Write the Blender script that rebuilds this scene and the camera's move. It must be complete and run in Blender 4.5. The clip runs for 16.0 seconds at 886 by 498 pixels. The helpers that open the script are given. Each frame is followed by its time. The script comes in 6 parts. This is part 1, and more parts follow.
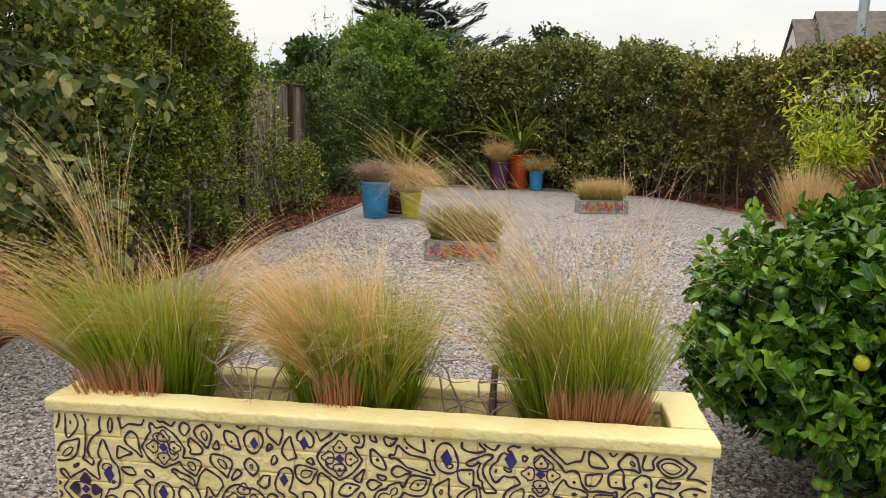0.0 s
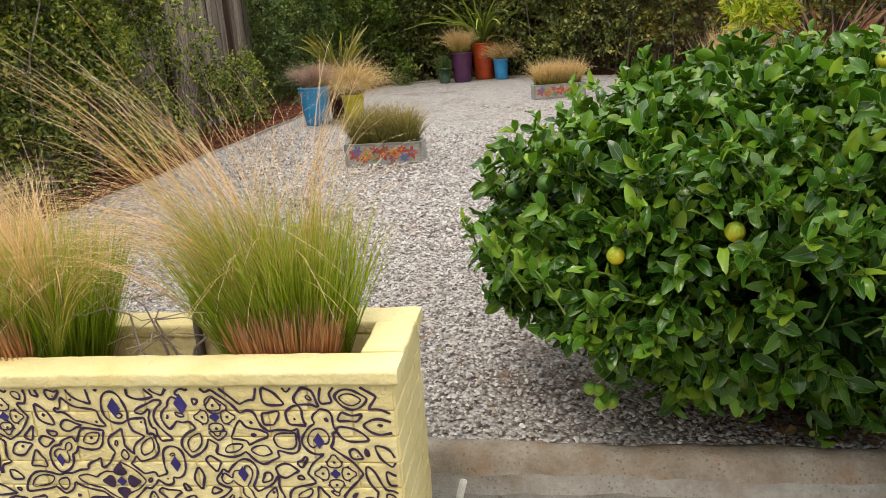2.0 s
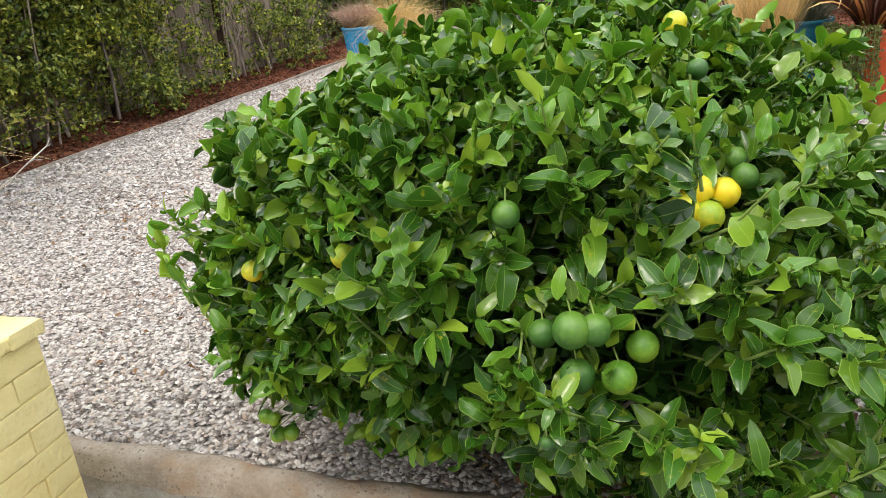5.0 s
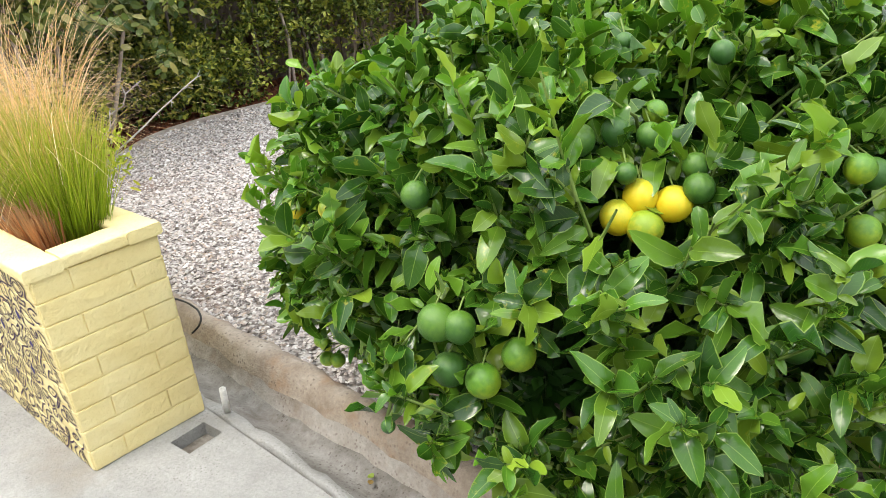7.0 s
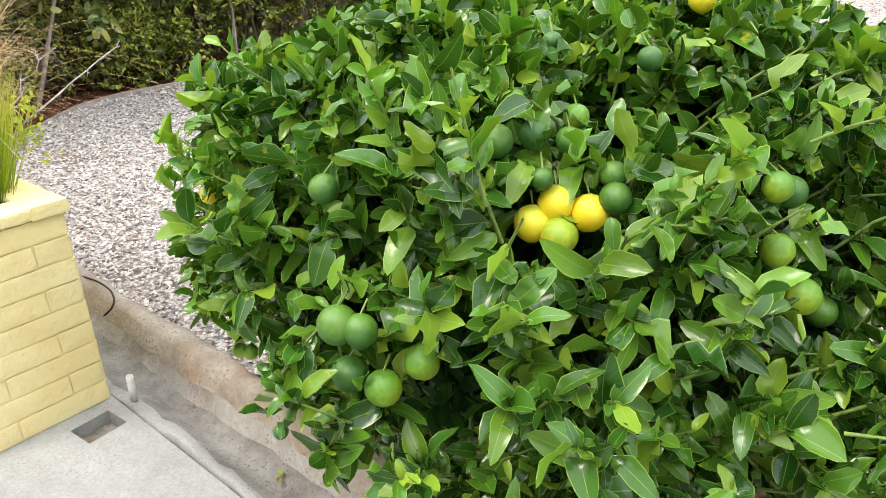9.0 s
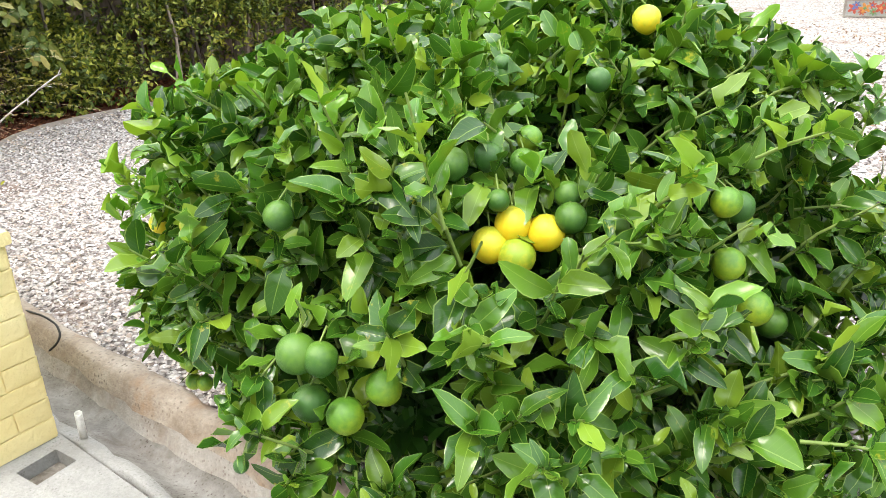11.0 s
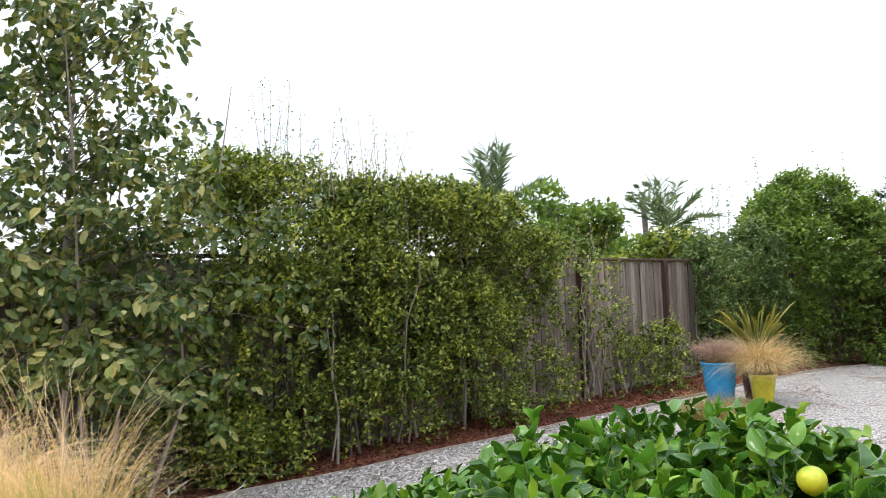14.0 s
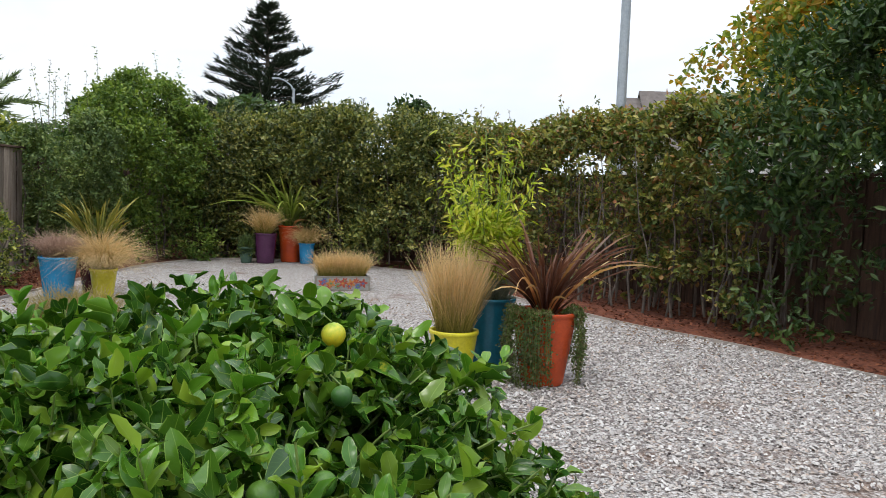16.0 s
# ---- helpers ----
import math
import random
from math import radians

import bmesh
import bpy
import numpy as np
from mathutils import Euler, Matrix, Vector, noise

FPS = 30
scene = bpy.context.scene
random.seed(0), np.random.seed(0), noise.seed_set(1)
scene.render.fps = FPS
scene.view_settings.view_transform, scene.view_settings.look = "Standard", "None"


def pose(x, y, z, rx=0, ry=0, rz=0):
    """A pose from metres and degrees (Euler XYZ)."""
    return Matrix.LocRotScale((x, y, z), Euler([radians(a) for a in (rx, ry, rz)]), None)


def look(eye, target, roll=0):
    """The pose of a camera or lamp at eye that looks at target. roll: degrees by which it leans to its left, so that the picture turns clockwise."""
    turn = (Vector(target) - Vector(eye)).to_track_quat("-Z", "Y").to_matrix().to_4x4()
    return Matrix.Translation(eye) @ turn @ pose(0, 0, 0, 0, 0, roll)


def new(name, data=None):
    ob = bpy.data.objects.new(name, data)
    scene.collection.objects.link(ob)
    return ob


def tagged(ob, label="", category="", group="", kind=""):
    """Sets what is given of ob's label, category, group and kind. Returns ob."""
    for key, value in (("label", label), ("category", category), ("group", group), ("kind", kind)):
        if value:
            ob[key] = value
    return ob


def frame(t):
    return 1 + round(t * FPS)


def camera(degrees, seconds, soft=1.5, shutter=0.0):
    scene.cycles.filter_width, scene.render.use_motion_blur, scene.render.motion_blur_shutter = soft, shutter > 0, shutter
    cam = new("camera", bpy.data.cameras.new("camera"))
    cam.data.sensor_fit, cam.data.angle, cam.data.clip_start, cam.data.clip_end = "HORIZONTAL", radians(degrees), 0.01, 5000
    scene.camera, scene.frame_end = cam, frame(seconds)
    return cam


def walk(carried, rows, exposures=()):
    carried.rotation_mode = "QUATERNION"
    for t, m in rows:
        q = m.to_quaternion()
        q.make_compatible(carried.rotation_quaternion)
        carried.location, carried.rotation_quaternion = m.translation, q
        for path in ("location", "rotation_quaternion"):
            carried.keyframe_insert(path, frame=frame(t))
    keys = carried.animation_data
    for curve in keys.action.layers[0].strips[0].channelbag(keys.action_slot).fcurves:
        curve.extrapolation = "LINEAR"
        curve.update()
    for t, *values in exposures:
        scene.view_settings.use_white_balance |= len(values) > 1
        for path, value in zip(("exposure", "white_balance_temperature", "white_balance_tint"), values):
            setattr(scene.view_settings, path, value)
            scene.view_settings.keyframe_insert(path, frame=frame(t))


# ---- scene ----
cam = camera(59.8, 16.0, 0.42, 0.10)
PATH = [
    (0, (0.302, -0.145, 1.404), (0.197, 1.825, 1.075), 1.4),
    (0.5, (0.507, -0.034, 1.383), (0.511, 1.932, 1.013), 0.2),
    (1, (0.687, 0.115, 1.355), (0.813, 2.07, 0.951), 0.1),
    (1.5, (0.929, 0.162, 1.341), (0.927, 2.108, 0.881), -2.6),
    (2, (1.167, 0.186, 1.363), (1.018, 2.092, 0.778), -4.2),
    (2.5, (1.37, 0.304, 1.34), (1.325, 2.199, 0.704), -3.6),
    (3, (1.543, 0.405, 1.333), (1.526, 2.301, 0.696), -3.7),
    (3.5, (1.793, 0.435, 1.355), (1.48, 2.313, 0.745), -6.0),
    (4, (1.966, 0.509, 1.343), (1.579, 2.372, 0.726), -6.0),
    (4.5, (2.132, 0.652, 1.329), (1.717, 2.496, 0.675), -5.1),
    (4.7, (2.212, 0.691, 1.332), (1.774, 2.518, 0.646), -5.3),
    (6.8, (2.904, 1.07, 1.331), (1.772, 2.509, 0.525), -6.4),
    (7, (2.955, 1.084, 1.337), (1.737, 2.455, 0.539), -6.7),
    (7.5, (2.984, 1.128, 1.33), (1.794, 2.511, 0.512), -4.5),
    (8, (2.966, 1.158, 1.323), (1.823, 2.569, 0.487), -2.7),
    (8.5, (2.964, 1.167, 1.324), (1.845, 2.593, 0.48), -2.1),
    (9, (2.963, 1.168, 1.328), (1.864, 2.614, 0.491), -2.1),
    (9.5, (2.961, 1.173, 1.334), (1.887, 2.643, 0.506), -3.0),
    (9.7, (2.952, 1.172, 1.331), (1.887, 2.654, 0.514), -3.1),
    (12, (2.958, 1.152, 1.343), (1.972, 2.703, 0.556), -1.5),
    (12.5, (2.964, 1.132, 1.374), (1.919, 2.679, 0.656), -1.5),
    (13, (2.957, 1.099, 1.434), (1.703, 2.594, 0.995), -2.8),
    (13.3, (2.942, 1.085, 1.498), (1.549, 2.501, 1.263), -2.5),
    (13.5, (2.959, 1.085, 1.508), (1.523, 2.473, 1.402), -3.0),
    (14, (2.972, 1.087, 1.534), (1.615, 2.552, 1.649), -2.1),
    (14.5, (2.886, 1.061, 1.547), (2.253, 2.953, 1.682), -0.8),
    (15, (2.795, 1.003, 1.528), (2.656, 2.997, 1.616), 0.2),
    (15.5, (2.643, 0.923, 1.473), (2.649, 2.922, 1.41), 1.7),
    (16, (2.486, 0.925, 1.47), (2.689, 2.909, 1.326), 2.1),
]
# exposure follows the clip's camera
EXPOSURES = [
    (0, -0.2, 7400, 10), (1.5, 0.02, 7400, 10), (3, 0.2, 7300, 10), (4.7, 0.52, 7200, 10), (7, 0.78, 7000, 10), (9.5, 0.98, 7000, 10), (12, 1.2, 6900, 10),
    (13, 1.2, 6700, 10), (13.5, 0.95, 6600, 10), (14, 0.4, 6500, 10), (14.5, -0.5, 6400, 10), (15, -0.72, 6400, 10), (15.5, -0.5, 6500, 10), (16, -0.08, 6600, 10),
]
walk(cam, [(t, look(eye, target, roll)) for t, eye, target, roll in PATH], EXPOSURES)

# ---- world and light ----
SUN_ELEVATION, SUN_ROTATION = radians(58), radians(200)
world = bpy.data.worlds.new("world")
scene.world = world
world.use_nodes = True
wn, wl = world.node_tree.nodes, world.node_tree.links
wn.clear()
sky = wn.new("ShaderNodeTexSky")
sky.sky_type, sky.sun_disc = "NISHITA", False
sky.sun_elevation, sky.sun_rotation = SUN_ELEVATION, SUN_ROTATION
sky_level = wn.new("ShaderNodeMix")
sky_level.data_type, sky_level.blend_type = "RGBA", "MULTIPLY"
sky_level.inputs["Factor"].default_value = 1.0
sky_level.inputs["B"].default_value = (0.10, 0.10, 0.10, 1)
wl.new(sky.outputs["Color"], sky_level.inputs["A"])
sky_coord = wn.new("ShaderNodeTexCoord")
sky_map = wn.new("ShaderNodeMapping")
sky_map.inputs["Scale"].default_value = (1.0, 1.0, 3.5)
wl.new(sky_coord.outputs["Generated"], sky_map.inputs["Vector"])
cloud = wn.new("ShaderNodeTexNoise")
cloud.inputs["Scale"].default_value, cloud.inputs["Detail"].default_value, cloud.inputs["Distortion"].default_value = 2.2, 5, 0.4
wl.new(sky_map.outputs["Vector"], cloud.inputs["Vector"])
cloud_ramp = wn.new("ShaderNodeValToRGB")
cloud_ramp.color_ramp.elements[0].position, cloud_ramp.color_ramp.elements[0].color = 0.35, (0.76, 0.85, 0.97, 1)
cloud_ramp.color_ramp.elements[1].position, cloud_ramp.color_ramp.elements[1].color = 0.65, (0.97, 0.99, 1.02, 1)
wl.new(cloud.outputs["Fac"], cloud_ramp.inputs["Fac"])
overcast = wn.new("ShaderNodeMix")
overcast.data_type = "RGBA"
overcast.inputs["Factor"].default_value = 0.85
wl.new(sky_level.outputs["Result"], overcast.inputs["A"])
wl.new(cloud_ramp.outputs["Color"], overcast.inputs["B"])
background = wn.new("ShaderNodeBackground")
background.inputs["Strength"].default_value = 1.25
# an overcast sky is brighter overhead than at the horizon
sky_axes = wn.new("ShaderNodeSeparateXYZ")
wl.new(sky_coord.outputs["Generated"], sky_axes.inputs["Vector"])
zenith = wn.new("ShaderNodeMapRange")
zenith.inputs["From Min"].default_value, zenith.inputs["From Max"].default_value = 0.1, 1.0
zenith.inputs["To Min"].default_value, zenith.inputs["To Max"].default_value = 0.98, 1.95
wl.new(sky_axes.outputs["Z"], zenith.inputs["Value"])
brighten = wn.new("ShaderNodeVectorMath")
brighten.operation = "SCALE"
wl.new(overcast.outputs["Result"], brighten.inputs[0])
wl.new(zenith.outputs["Result"], brighten.inputs["Scale"])
wl.new(brighten.outputs["Vector"], background.inputs["Color"])
world_out = wn.new("ShaderNodeOutputWorld")
wl.new(background.outputs["Background"], world_out.inputs["Surface"])
sun_data = bpy.data.lights.new("sun", "SUN")
sun_data.energy, sun_data.angle, sun_data.color = 1.2, radians(20), (1.0, 0.96, 0.9)
sun = new("sun", sun_data)
sun.matrix_world = look((0, 0, 20), (4.5, 9.0, 0))

# ---- materials ----
rng = np.random.default_rng(7)


def material(name, rough=0.8, metal=0.0, spec=0.5):
    m = bpy.data.materials.new(name)
    m.use_nodes = True
    nt = m.node_tree
    b = nt.nodes["Principled BSDF"]
    b.inputs["Roughness"].default_value, b.inputs["Metallic"].default_value = rough, metal
    b.inputs["Specular IOR Level"].default_value = spec
    return m, nt, b


def ramp(nt, source, stops):
    r = nt.nodes.new("ShaderNodeValToRGB")
    els = r.color_ramp.elements
    while len(els) < len(stops):
        els.new(0.5)
    for e, (p, c) in zip(els, stops):
        e.position, e.color = p, (*c, 1)
    nt.links.new(source, r.inputs["Fac"])
    return r.outputs["Color"]


def where(nt, scale=(1, 1, 1), world_space=True):
    """Coordinates in metres, stretched by scale."""
    if world_space:
        src = nt.nodes.new("ShaderNodeNewGeometry").outputs["Position"]
    else:
        src = nt.nodes.new("ShaderNodeTexCoord").outputs["Object"]
    mp = nt.nodes.new("ShaderNodeMapping")
    mp.inputs["Scale"].default_value = scale
    nt.links.new(src, mp.inputs["Vector"])
    return mp.outputs["Vector"]


def noise_fac(nt, vec, scale, detail=4, rough=0.55, distortion=0.0):
    n = nt.nodes.new("ShaderNodeTexNoise")
    n.inputs["Scale"].default_value, n.inputs["Detail"].default_value = scale, detail
    n.inputs["Roughness"].default_value, n.inputs["Distortion"].default_value = rough, distortion
    nt.links.new(vec, n.inputs["Vector"])
    return n.outputs["Fac"]


def mix(nt, fac, a, b, mode="MIX"):
    m = nt.nodes.new("ShaderNodeMix")
    m.data_type, m.blend_type = "RGBA", mode
    for sock, v in ((m.inputs["Factor"], fac), (m.inputs["A"], a), (m.inputs["B"], b)):
        if isinstance(v, (int, float)):
            sock.default_value = v
        elif isinstance(v, tuple):
            sock.default_value = (*v, 1)
        else:
            nt.links.new(v, sock)
    return m.outputs["Result"]


def math_node(nt, op, a, b=0.0):
    m = nt.nodes.new("ShaderNodeMath")
    m.operation = op
    for sock, v in zip(m.inputs, (a, b)):
        if isinstance(v, (int, float)):
            sock.default_value = v
        else:
            nt.links.new(v, sock)
    return m.outputs[0]


def bump(nt, b, height, strength, distance=0.005):
    n = nt.nodes.new("ShaderNodeBump")
    n.inputs["Strength"].default_value, n.inputs["Distance"].default_value = strength, distance
    nt.links.new(height, n.inputs["Height"])
    nt.links.new(n.outputs["Normal"], b.inputs["Normal"])


def surface(name, stops, scale, rough=0.8, grain=60.0, bumps=0.3, stain=None, stretch=(1, 1, 1), spec=0.4, world_space=True, metal=0.0, by_piece=False, pits=None):
    """A plain surface: mottling at one scale, grain at another, bump, and an optional stain colour."""
    m, nt, b = material(name, rough, metal, spec)
    v = where(nt, stretch, world_space)
    big = noise_fac(nt, v, scale, 5, 0.6)
    fine = noise_fac(nt, v, grain, 4, 0.7)
    col = ramp(nt, big, stops)
    col = mix(nt, 0.35, col, ramp(nt, fine, [(0.3, (0.55, 0.55, 0.55)), (0.7, (1.35, 1.35, 1.35))]), "MULTIPLY")
    if stain:
        col = mix(nt, ramp(nt, noise_fac(nt, v, scale * 0.45, 6, 0.65), [(0.52, (0, 0, 0)), (0.68, (0.8, 0.8, 0.8))]), col, stain)
    if pits:
        # exposed aggregate and dark pits, in patches
        vor = nt.nodes.new("ShaderNodeTexVoronoi")
        vor.inputs["Scale"].default_value = pits[0]
        nt.links.new(v, vor.inputs["Vector"])
        dot = ramp(nt, vor.outputs["Distance"], [(0.16, (1, 1, 1)), (0.34, (0, 0, 0))])
        patchy = ramp(nt, noise_fac(nt, v, 9, 5, 0.7), [(0.42, (0, 0, 0)), (0.62, (0.85, 0.85, 0.85))])
        col = mix(nt, mix(nt, 1.0, dot, patchy, "MULTIPLY"), col, pits[1])
    if by_piece:
        pick = nt.nodes.new("ShaderNodeObjectInfo").outputs["Random"]
        col = mix(nt, 1.0, col, ramp(nt, pick, [(0.0, (0.62, 0.60, 0.58)), (0.5, (0.95, 0.93, 0.9)), (1.0, (1.3, 1.27, 1.22))]), "MULTIPLY")
    nt.links.new(col, b.inputs["Base Color"])
    bump(nt, b, fine, bumps)
    return m


def foliage(name, colours, rough=0.5, through_light=0.3, object_random=False, spec=0.4, patch=0.7, veined=False):
    """Leaf material: colour by leaf and by patch of the plant, with some light passing through; veined adds midrib,
    side veins, a painted pale edge and blemishes.
    """
    m, nt, b = material(name, rough, 0, spec)
    if object_random:
        pick = nt.nodes.new("ShaderNodeObjectInfo").outputs["Random"]
    else:
        pick = nt.nodes.new("ShaderNodeNewGeometry").outputs["Random Per Island"]
    n = len(colours)
    col = ramp(nt, pick, [((i + 0.5) / n, c) for i, c in enumerate(colours)])
    v = where(nt)
    col = mix(nt, patch, col, ramp(nt, noise_fac(nt, v, 2.1, 3), [(0.32, (0.50, 0.58, 0.55)), (0.5, (0.95, 0.97, 0.9)), (0.68, (1.55, 1.40, 1.05))]), "MULTIPLY")
    if veined:
        uv = nt.nodes.new("ShaderNodeUVMap")
        sep = nt.nodes.new("ShaderNodeSeparateXYZ")
        nt.links.new(uv.outputs["UV"], sep.inputs["Vector"])
        across = math_node(nt, "ABSOLUTE", sep.outputs["X"])
        rib = math_node(nt, "LESS_THAN", across, 0.035)
        slant = math_node(nt, "SUBTRACT", math_node(nt, "MULTIPLY", sep.outputs["Y"], 9.0), math_node(nt, "MULTIPLY", across, 2.2))
        wave = math_node(nt, "ABSOLUTE", math_node(nt, "SUBTRACT", math_node(nt, "FRACT", slant), 0.5))
        side_vein = math_node(nt, "MULTIPLY", math_node(nt, "LESS_THAN", wave, 0.035), 0.10)
        # yellow-green margin, with light through the thin edge put into its colour
        rim = math_node(nt, "MULTIPLY", math_node(nt, "GREATER_THAN", across, 0.92), 0.75)
        lines = math_node(nt, "MAXIMUM", math_node(nt, "MULTIPLY", rib, 0.6), math_node(nt, "MAXIMUM", side_vein, rim))
        col = mix(nt, math_node(nt, "MULTIPLY", lines, 0.75), col, (0.26, 0.40, 0.07))
        spots = ramp(nt, noise_fac(nt, v, 38, 5, 0.7), [(0.60, (0, 0, 0)), (0.72, (0.7, 0.7, 0.7))])
        old = math_node(nt, "GREATER_THAN", math_node(nt, "FRACT", math_node(nt, "MULTIPLY", pick, 13.7)), 0.72)
        col = mix(nt, mix(nt, 1.0, spots, old, "MULTIPLY"), col, (0.42, 0.38, 0.03))
        gloss = math_node(nt, "ADD", math_node(nt, "MULTIPLY", noise_fac(nt, v, 25, 3), 0.3), rough - 0.12)
        nt.links.new(gloss, b.inputs["Roughness"])
        bump(nt, b, math_node(nt, "ADD", math_node(nt, "MULTIPLY", wave, 0.05), noise_fac(nt, v, 30, 2)), 0.25, 0.004)
    nt.links.new(col, b.inputs["Base Color"])
    t = nt.nodes.new("ShaderNodeBsdfTranslucent")
    nt.links.new(mix(nt, 1.0, col, (1.3, 1.35, 0.6), "MULTIPLY"), t.inputs["Color"])
    ms = nt.nodes.new("ShaderNodeMixShader")
    ms.inputs["Fac"].default_value = through_light
    nt.links.new(b.outputs["BSDF"], ms.inputs[1])
    nt.links.new(t.outputs["BSDF"], ms.inputs[2])
    nt.links.new(ms.outputs["Shader"], nt.nodes["Material Output"].inputs["Surface"])
    return m


def blade_material(name, stops, rough=0.6, through_light=0.3, vary=0.5):
    """Grass blade: colour from the foot (0) to the tip (1) along the blade, varied from blade to blade."""
    m, nt, b = material(name, rough, 0, 0.3)
    uv = nt.nodes.new("ShaderNodeUVMap")
    sep = nt.nodes.new("ShaderNodeSeparateXYZ")
    nt.links.new(uv.outputs["UV"], sep.inputs["Vector"])
    pick = nt.nodes.new("ShaderNodeNewGeometry").outputs["Random Per Island"]
    shift = math_node(nt, "MULTIPLY", math_node(nt, "SUBTRACT", pick, 0.5), 0.35)
    col = ramp(nt, math_node(nt, "ADD", sep.outputs["Y"], shift), stops)
    col = mix(nt, vary, col, ramp(nt, math_node(nt, "FRACT", math_node(nt, "MULTIPLY", pick, 17.3)), [(0, (0.5, 0.55, 0.5)), (1, (1.4, 1.3, 1.2))]), "MULTIPLY")
    nt.links.new(col, b.inputs["Base Color"])
    t = nt.nodes.new("ShaderNodeBsdfTranslucent")
    nt.links.new(col, t.inputs["Color"])
    ms = nt.nodes.new("ShaderNodeMixShader")
    ms.inputs["Fac"].default_value = through_light
    nt.links.new(b.outputs["BSDF"], ms.inputs[1])
    nt.links.new(t.outputs["BSDF"], ms.inputs[2])
    nt.links.new(ms.outputs["Shader"], nt.nodes["Material Output"].inputs["Surface"])
    return m


CONCRETE = surface("concrete", [(0.25, (0.25, 0.245, 0.232)), (0.5, (0.34, 0.336, 0.32)), (0.8, (0.44, 0.435, 0.42))], 4.0, 0.9, 110, 0.9, stain=(0.27, 0.24, 0.20), pits=(95, (0.19, 0.18, 0.165)))
KERB_CONCRETE = surface("kerb_concrete", [(0.25, (0.20, 0.155, 0.115)), (0.5, (0.30, 0.25, 0.20)), (0.75, (0.41, 0.365, 0.31))], 9, 0.92, 70, 1.0, stain=(0.28, 0.17, 0.095), pits=(60, (0.13, 0.10, 0.08)))
KERB_FACE = surface("pale_kerb_face", [(0.3, (0.22, 0.195, 0.165)), (0.5, (0.31, 0.285, 0.255)), (0.75, (0.41, 0.39, 0.36))], 7, 0.95, 65, 1.0, stain=(0.21, 0.155, 0.115), pits=(70, (0.15, 0.12, 0.10)))
GUTTER = surface("dirty_gutter", [(0.3, (0.15, 0.138, 0.122)), (0.5, (0.24, 0.228, 0.21)), (0.8, (0.36, 0.35, 0.33))], 8, 0.95, 80, 1.0, stain=(0.11, 0.08, 0.06), pits=(80, (0.08, 0.06, 0.05)))
MULCH = surface("mulch", [(0.3, (0.06, 0.018, 0.010)), (0.5, (0.16, 0.050, 0.026)), (0.75, (0.27, 0.10, 0.055))], 14, 0.95, 70, 1.0)
EARTH = surface("earth", [(0.3, (0.05, 0.035, 0.022)), (0.7, (0.11, 0.08, 0.05))], 3, 0.95, 50, 0.8)
WOOD_GREY = surface("weathered_wood", [(0.3, (0.15, 0.115, 0.09)), (0.55, (0.26, 0.215, 0.18)), (0.8, (0.36, 0.32, 0.28))], 5, 0.85, 40, 0.5, stretch=(6, 6, 0.5), stain=(0.12, 0.08, 0.06), by_piece=True)
WOOD_DARK = surface("dark_fence_wood", [(0.3, (0.055, 0.032, 0.025)), (0.7, (0.13, 0.075, 0.055))], 5, 0.85, 40, 0.5, stretch=(6, 6, 0.5), by_piece=True)
EDGING = surface("edging_wood", [(0.3, (0.22, 0.18, 0.15)), (0.7, (0.40, 0.36, 0.32))], 6, 0.9, 60, 0.4)
BARK = surface("bark", [(0.3, (0.07, 0.055, 0.045)), (0.7, (0.19, 0.16, 0.135))], 12, 0.9, 70, 0.7, stretch=(1, 1, 0.4))
TWIG = surface("dry_twig", [(0.3, (0.20, 0.15, 0.12)), (0.7, (0.40, 0.34, 0.29))], 14, 0.85, 90, 0.4)
LICHEN = surface("lichen_twig", [(0.3, (0.30, 0.26, 0.24)), (0.7, (0.55, 0.53, 0.50))], 40, 0.9, 120, 0.6, stain=(0.22, 0.13, 0.11))
GREEN_STEM = surface("green_stem", [(0.3, (0.10, 0.17, 0.03)), (0.7, (0.22, 0.30, 0.07))], 10, 0.6, 80, 0.2)
SOIL = surface("potting_soil", [(0.3, (0.07, 0.025, 0.015)), (0.7, (0.18, 0.07, 0.04))], 25, 0.95, 90, 0.9)


def gravel_material():
    m, nt, b = material("gravel", 0.75, 0, 0.3)
    v = where(nt)
    stops = [(0.0, (0.13, 0.11, 0.10)), (0.2, (0.30, 0.265, 0.245)), (0.45, (0.46, 0.43, 0.41)), (0.75, (0.58, 0.56, 0.54)), (0.92, (0.40, 0.32, 0.26)), (1.0, (0.68, 0.67, 0.66))]
    vor = nt.nodes.new("ShaderNodeTexVoronoi")
    vor.inputs["Scale"].default_value = 56
    nt.links.new(v, vor.inputs["Vector"])
    sep = nt.nodes.new("ShaderNodeSeparateColor")
    nt.links.new(vor.outputs["Color"], sep.inputs["Color"])
    col = ramp(nt, sep.outputs[0], stops)
    # the sheet is flat; shade between its stones is drawn in as darker gaps
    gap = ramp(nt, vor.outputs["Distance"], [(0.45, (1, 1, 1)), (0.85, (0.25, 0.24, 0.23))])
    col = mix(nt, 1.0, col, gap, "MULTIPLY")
    litter = ramp(nt, noise_fac(nt, v, 1.1, 8, 0.75), [(0.54, (0, 0, 0)), (0.65, (0.8, 0.8, 0.8))])
    col = mix(nt, litter, col, (0.17, 0.105, 0.075))
    nt.links.new(col, b.inputs["Base Color"])
    inv = math_node(nt, "SUBTRACT", 1.0, vor.outputs["Distance"])
    bump(nt, b, inv, 0.9, 0.012)
    return m


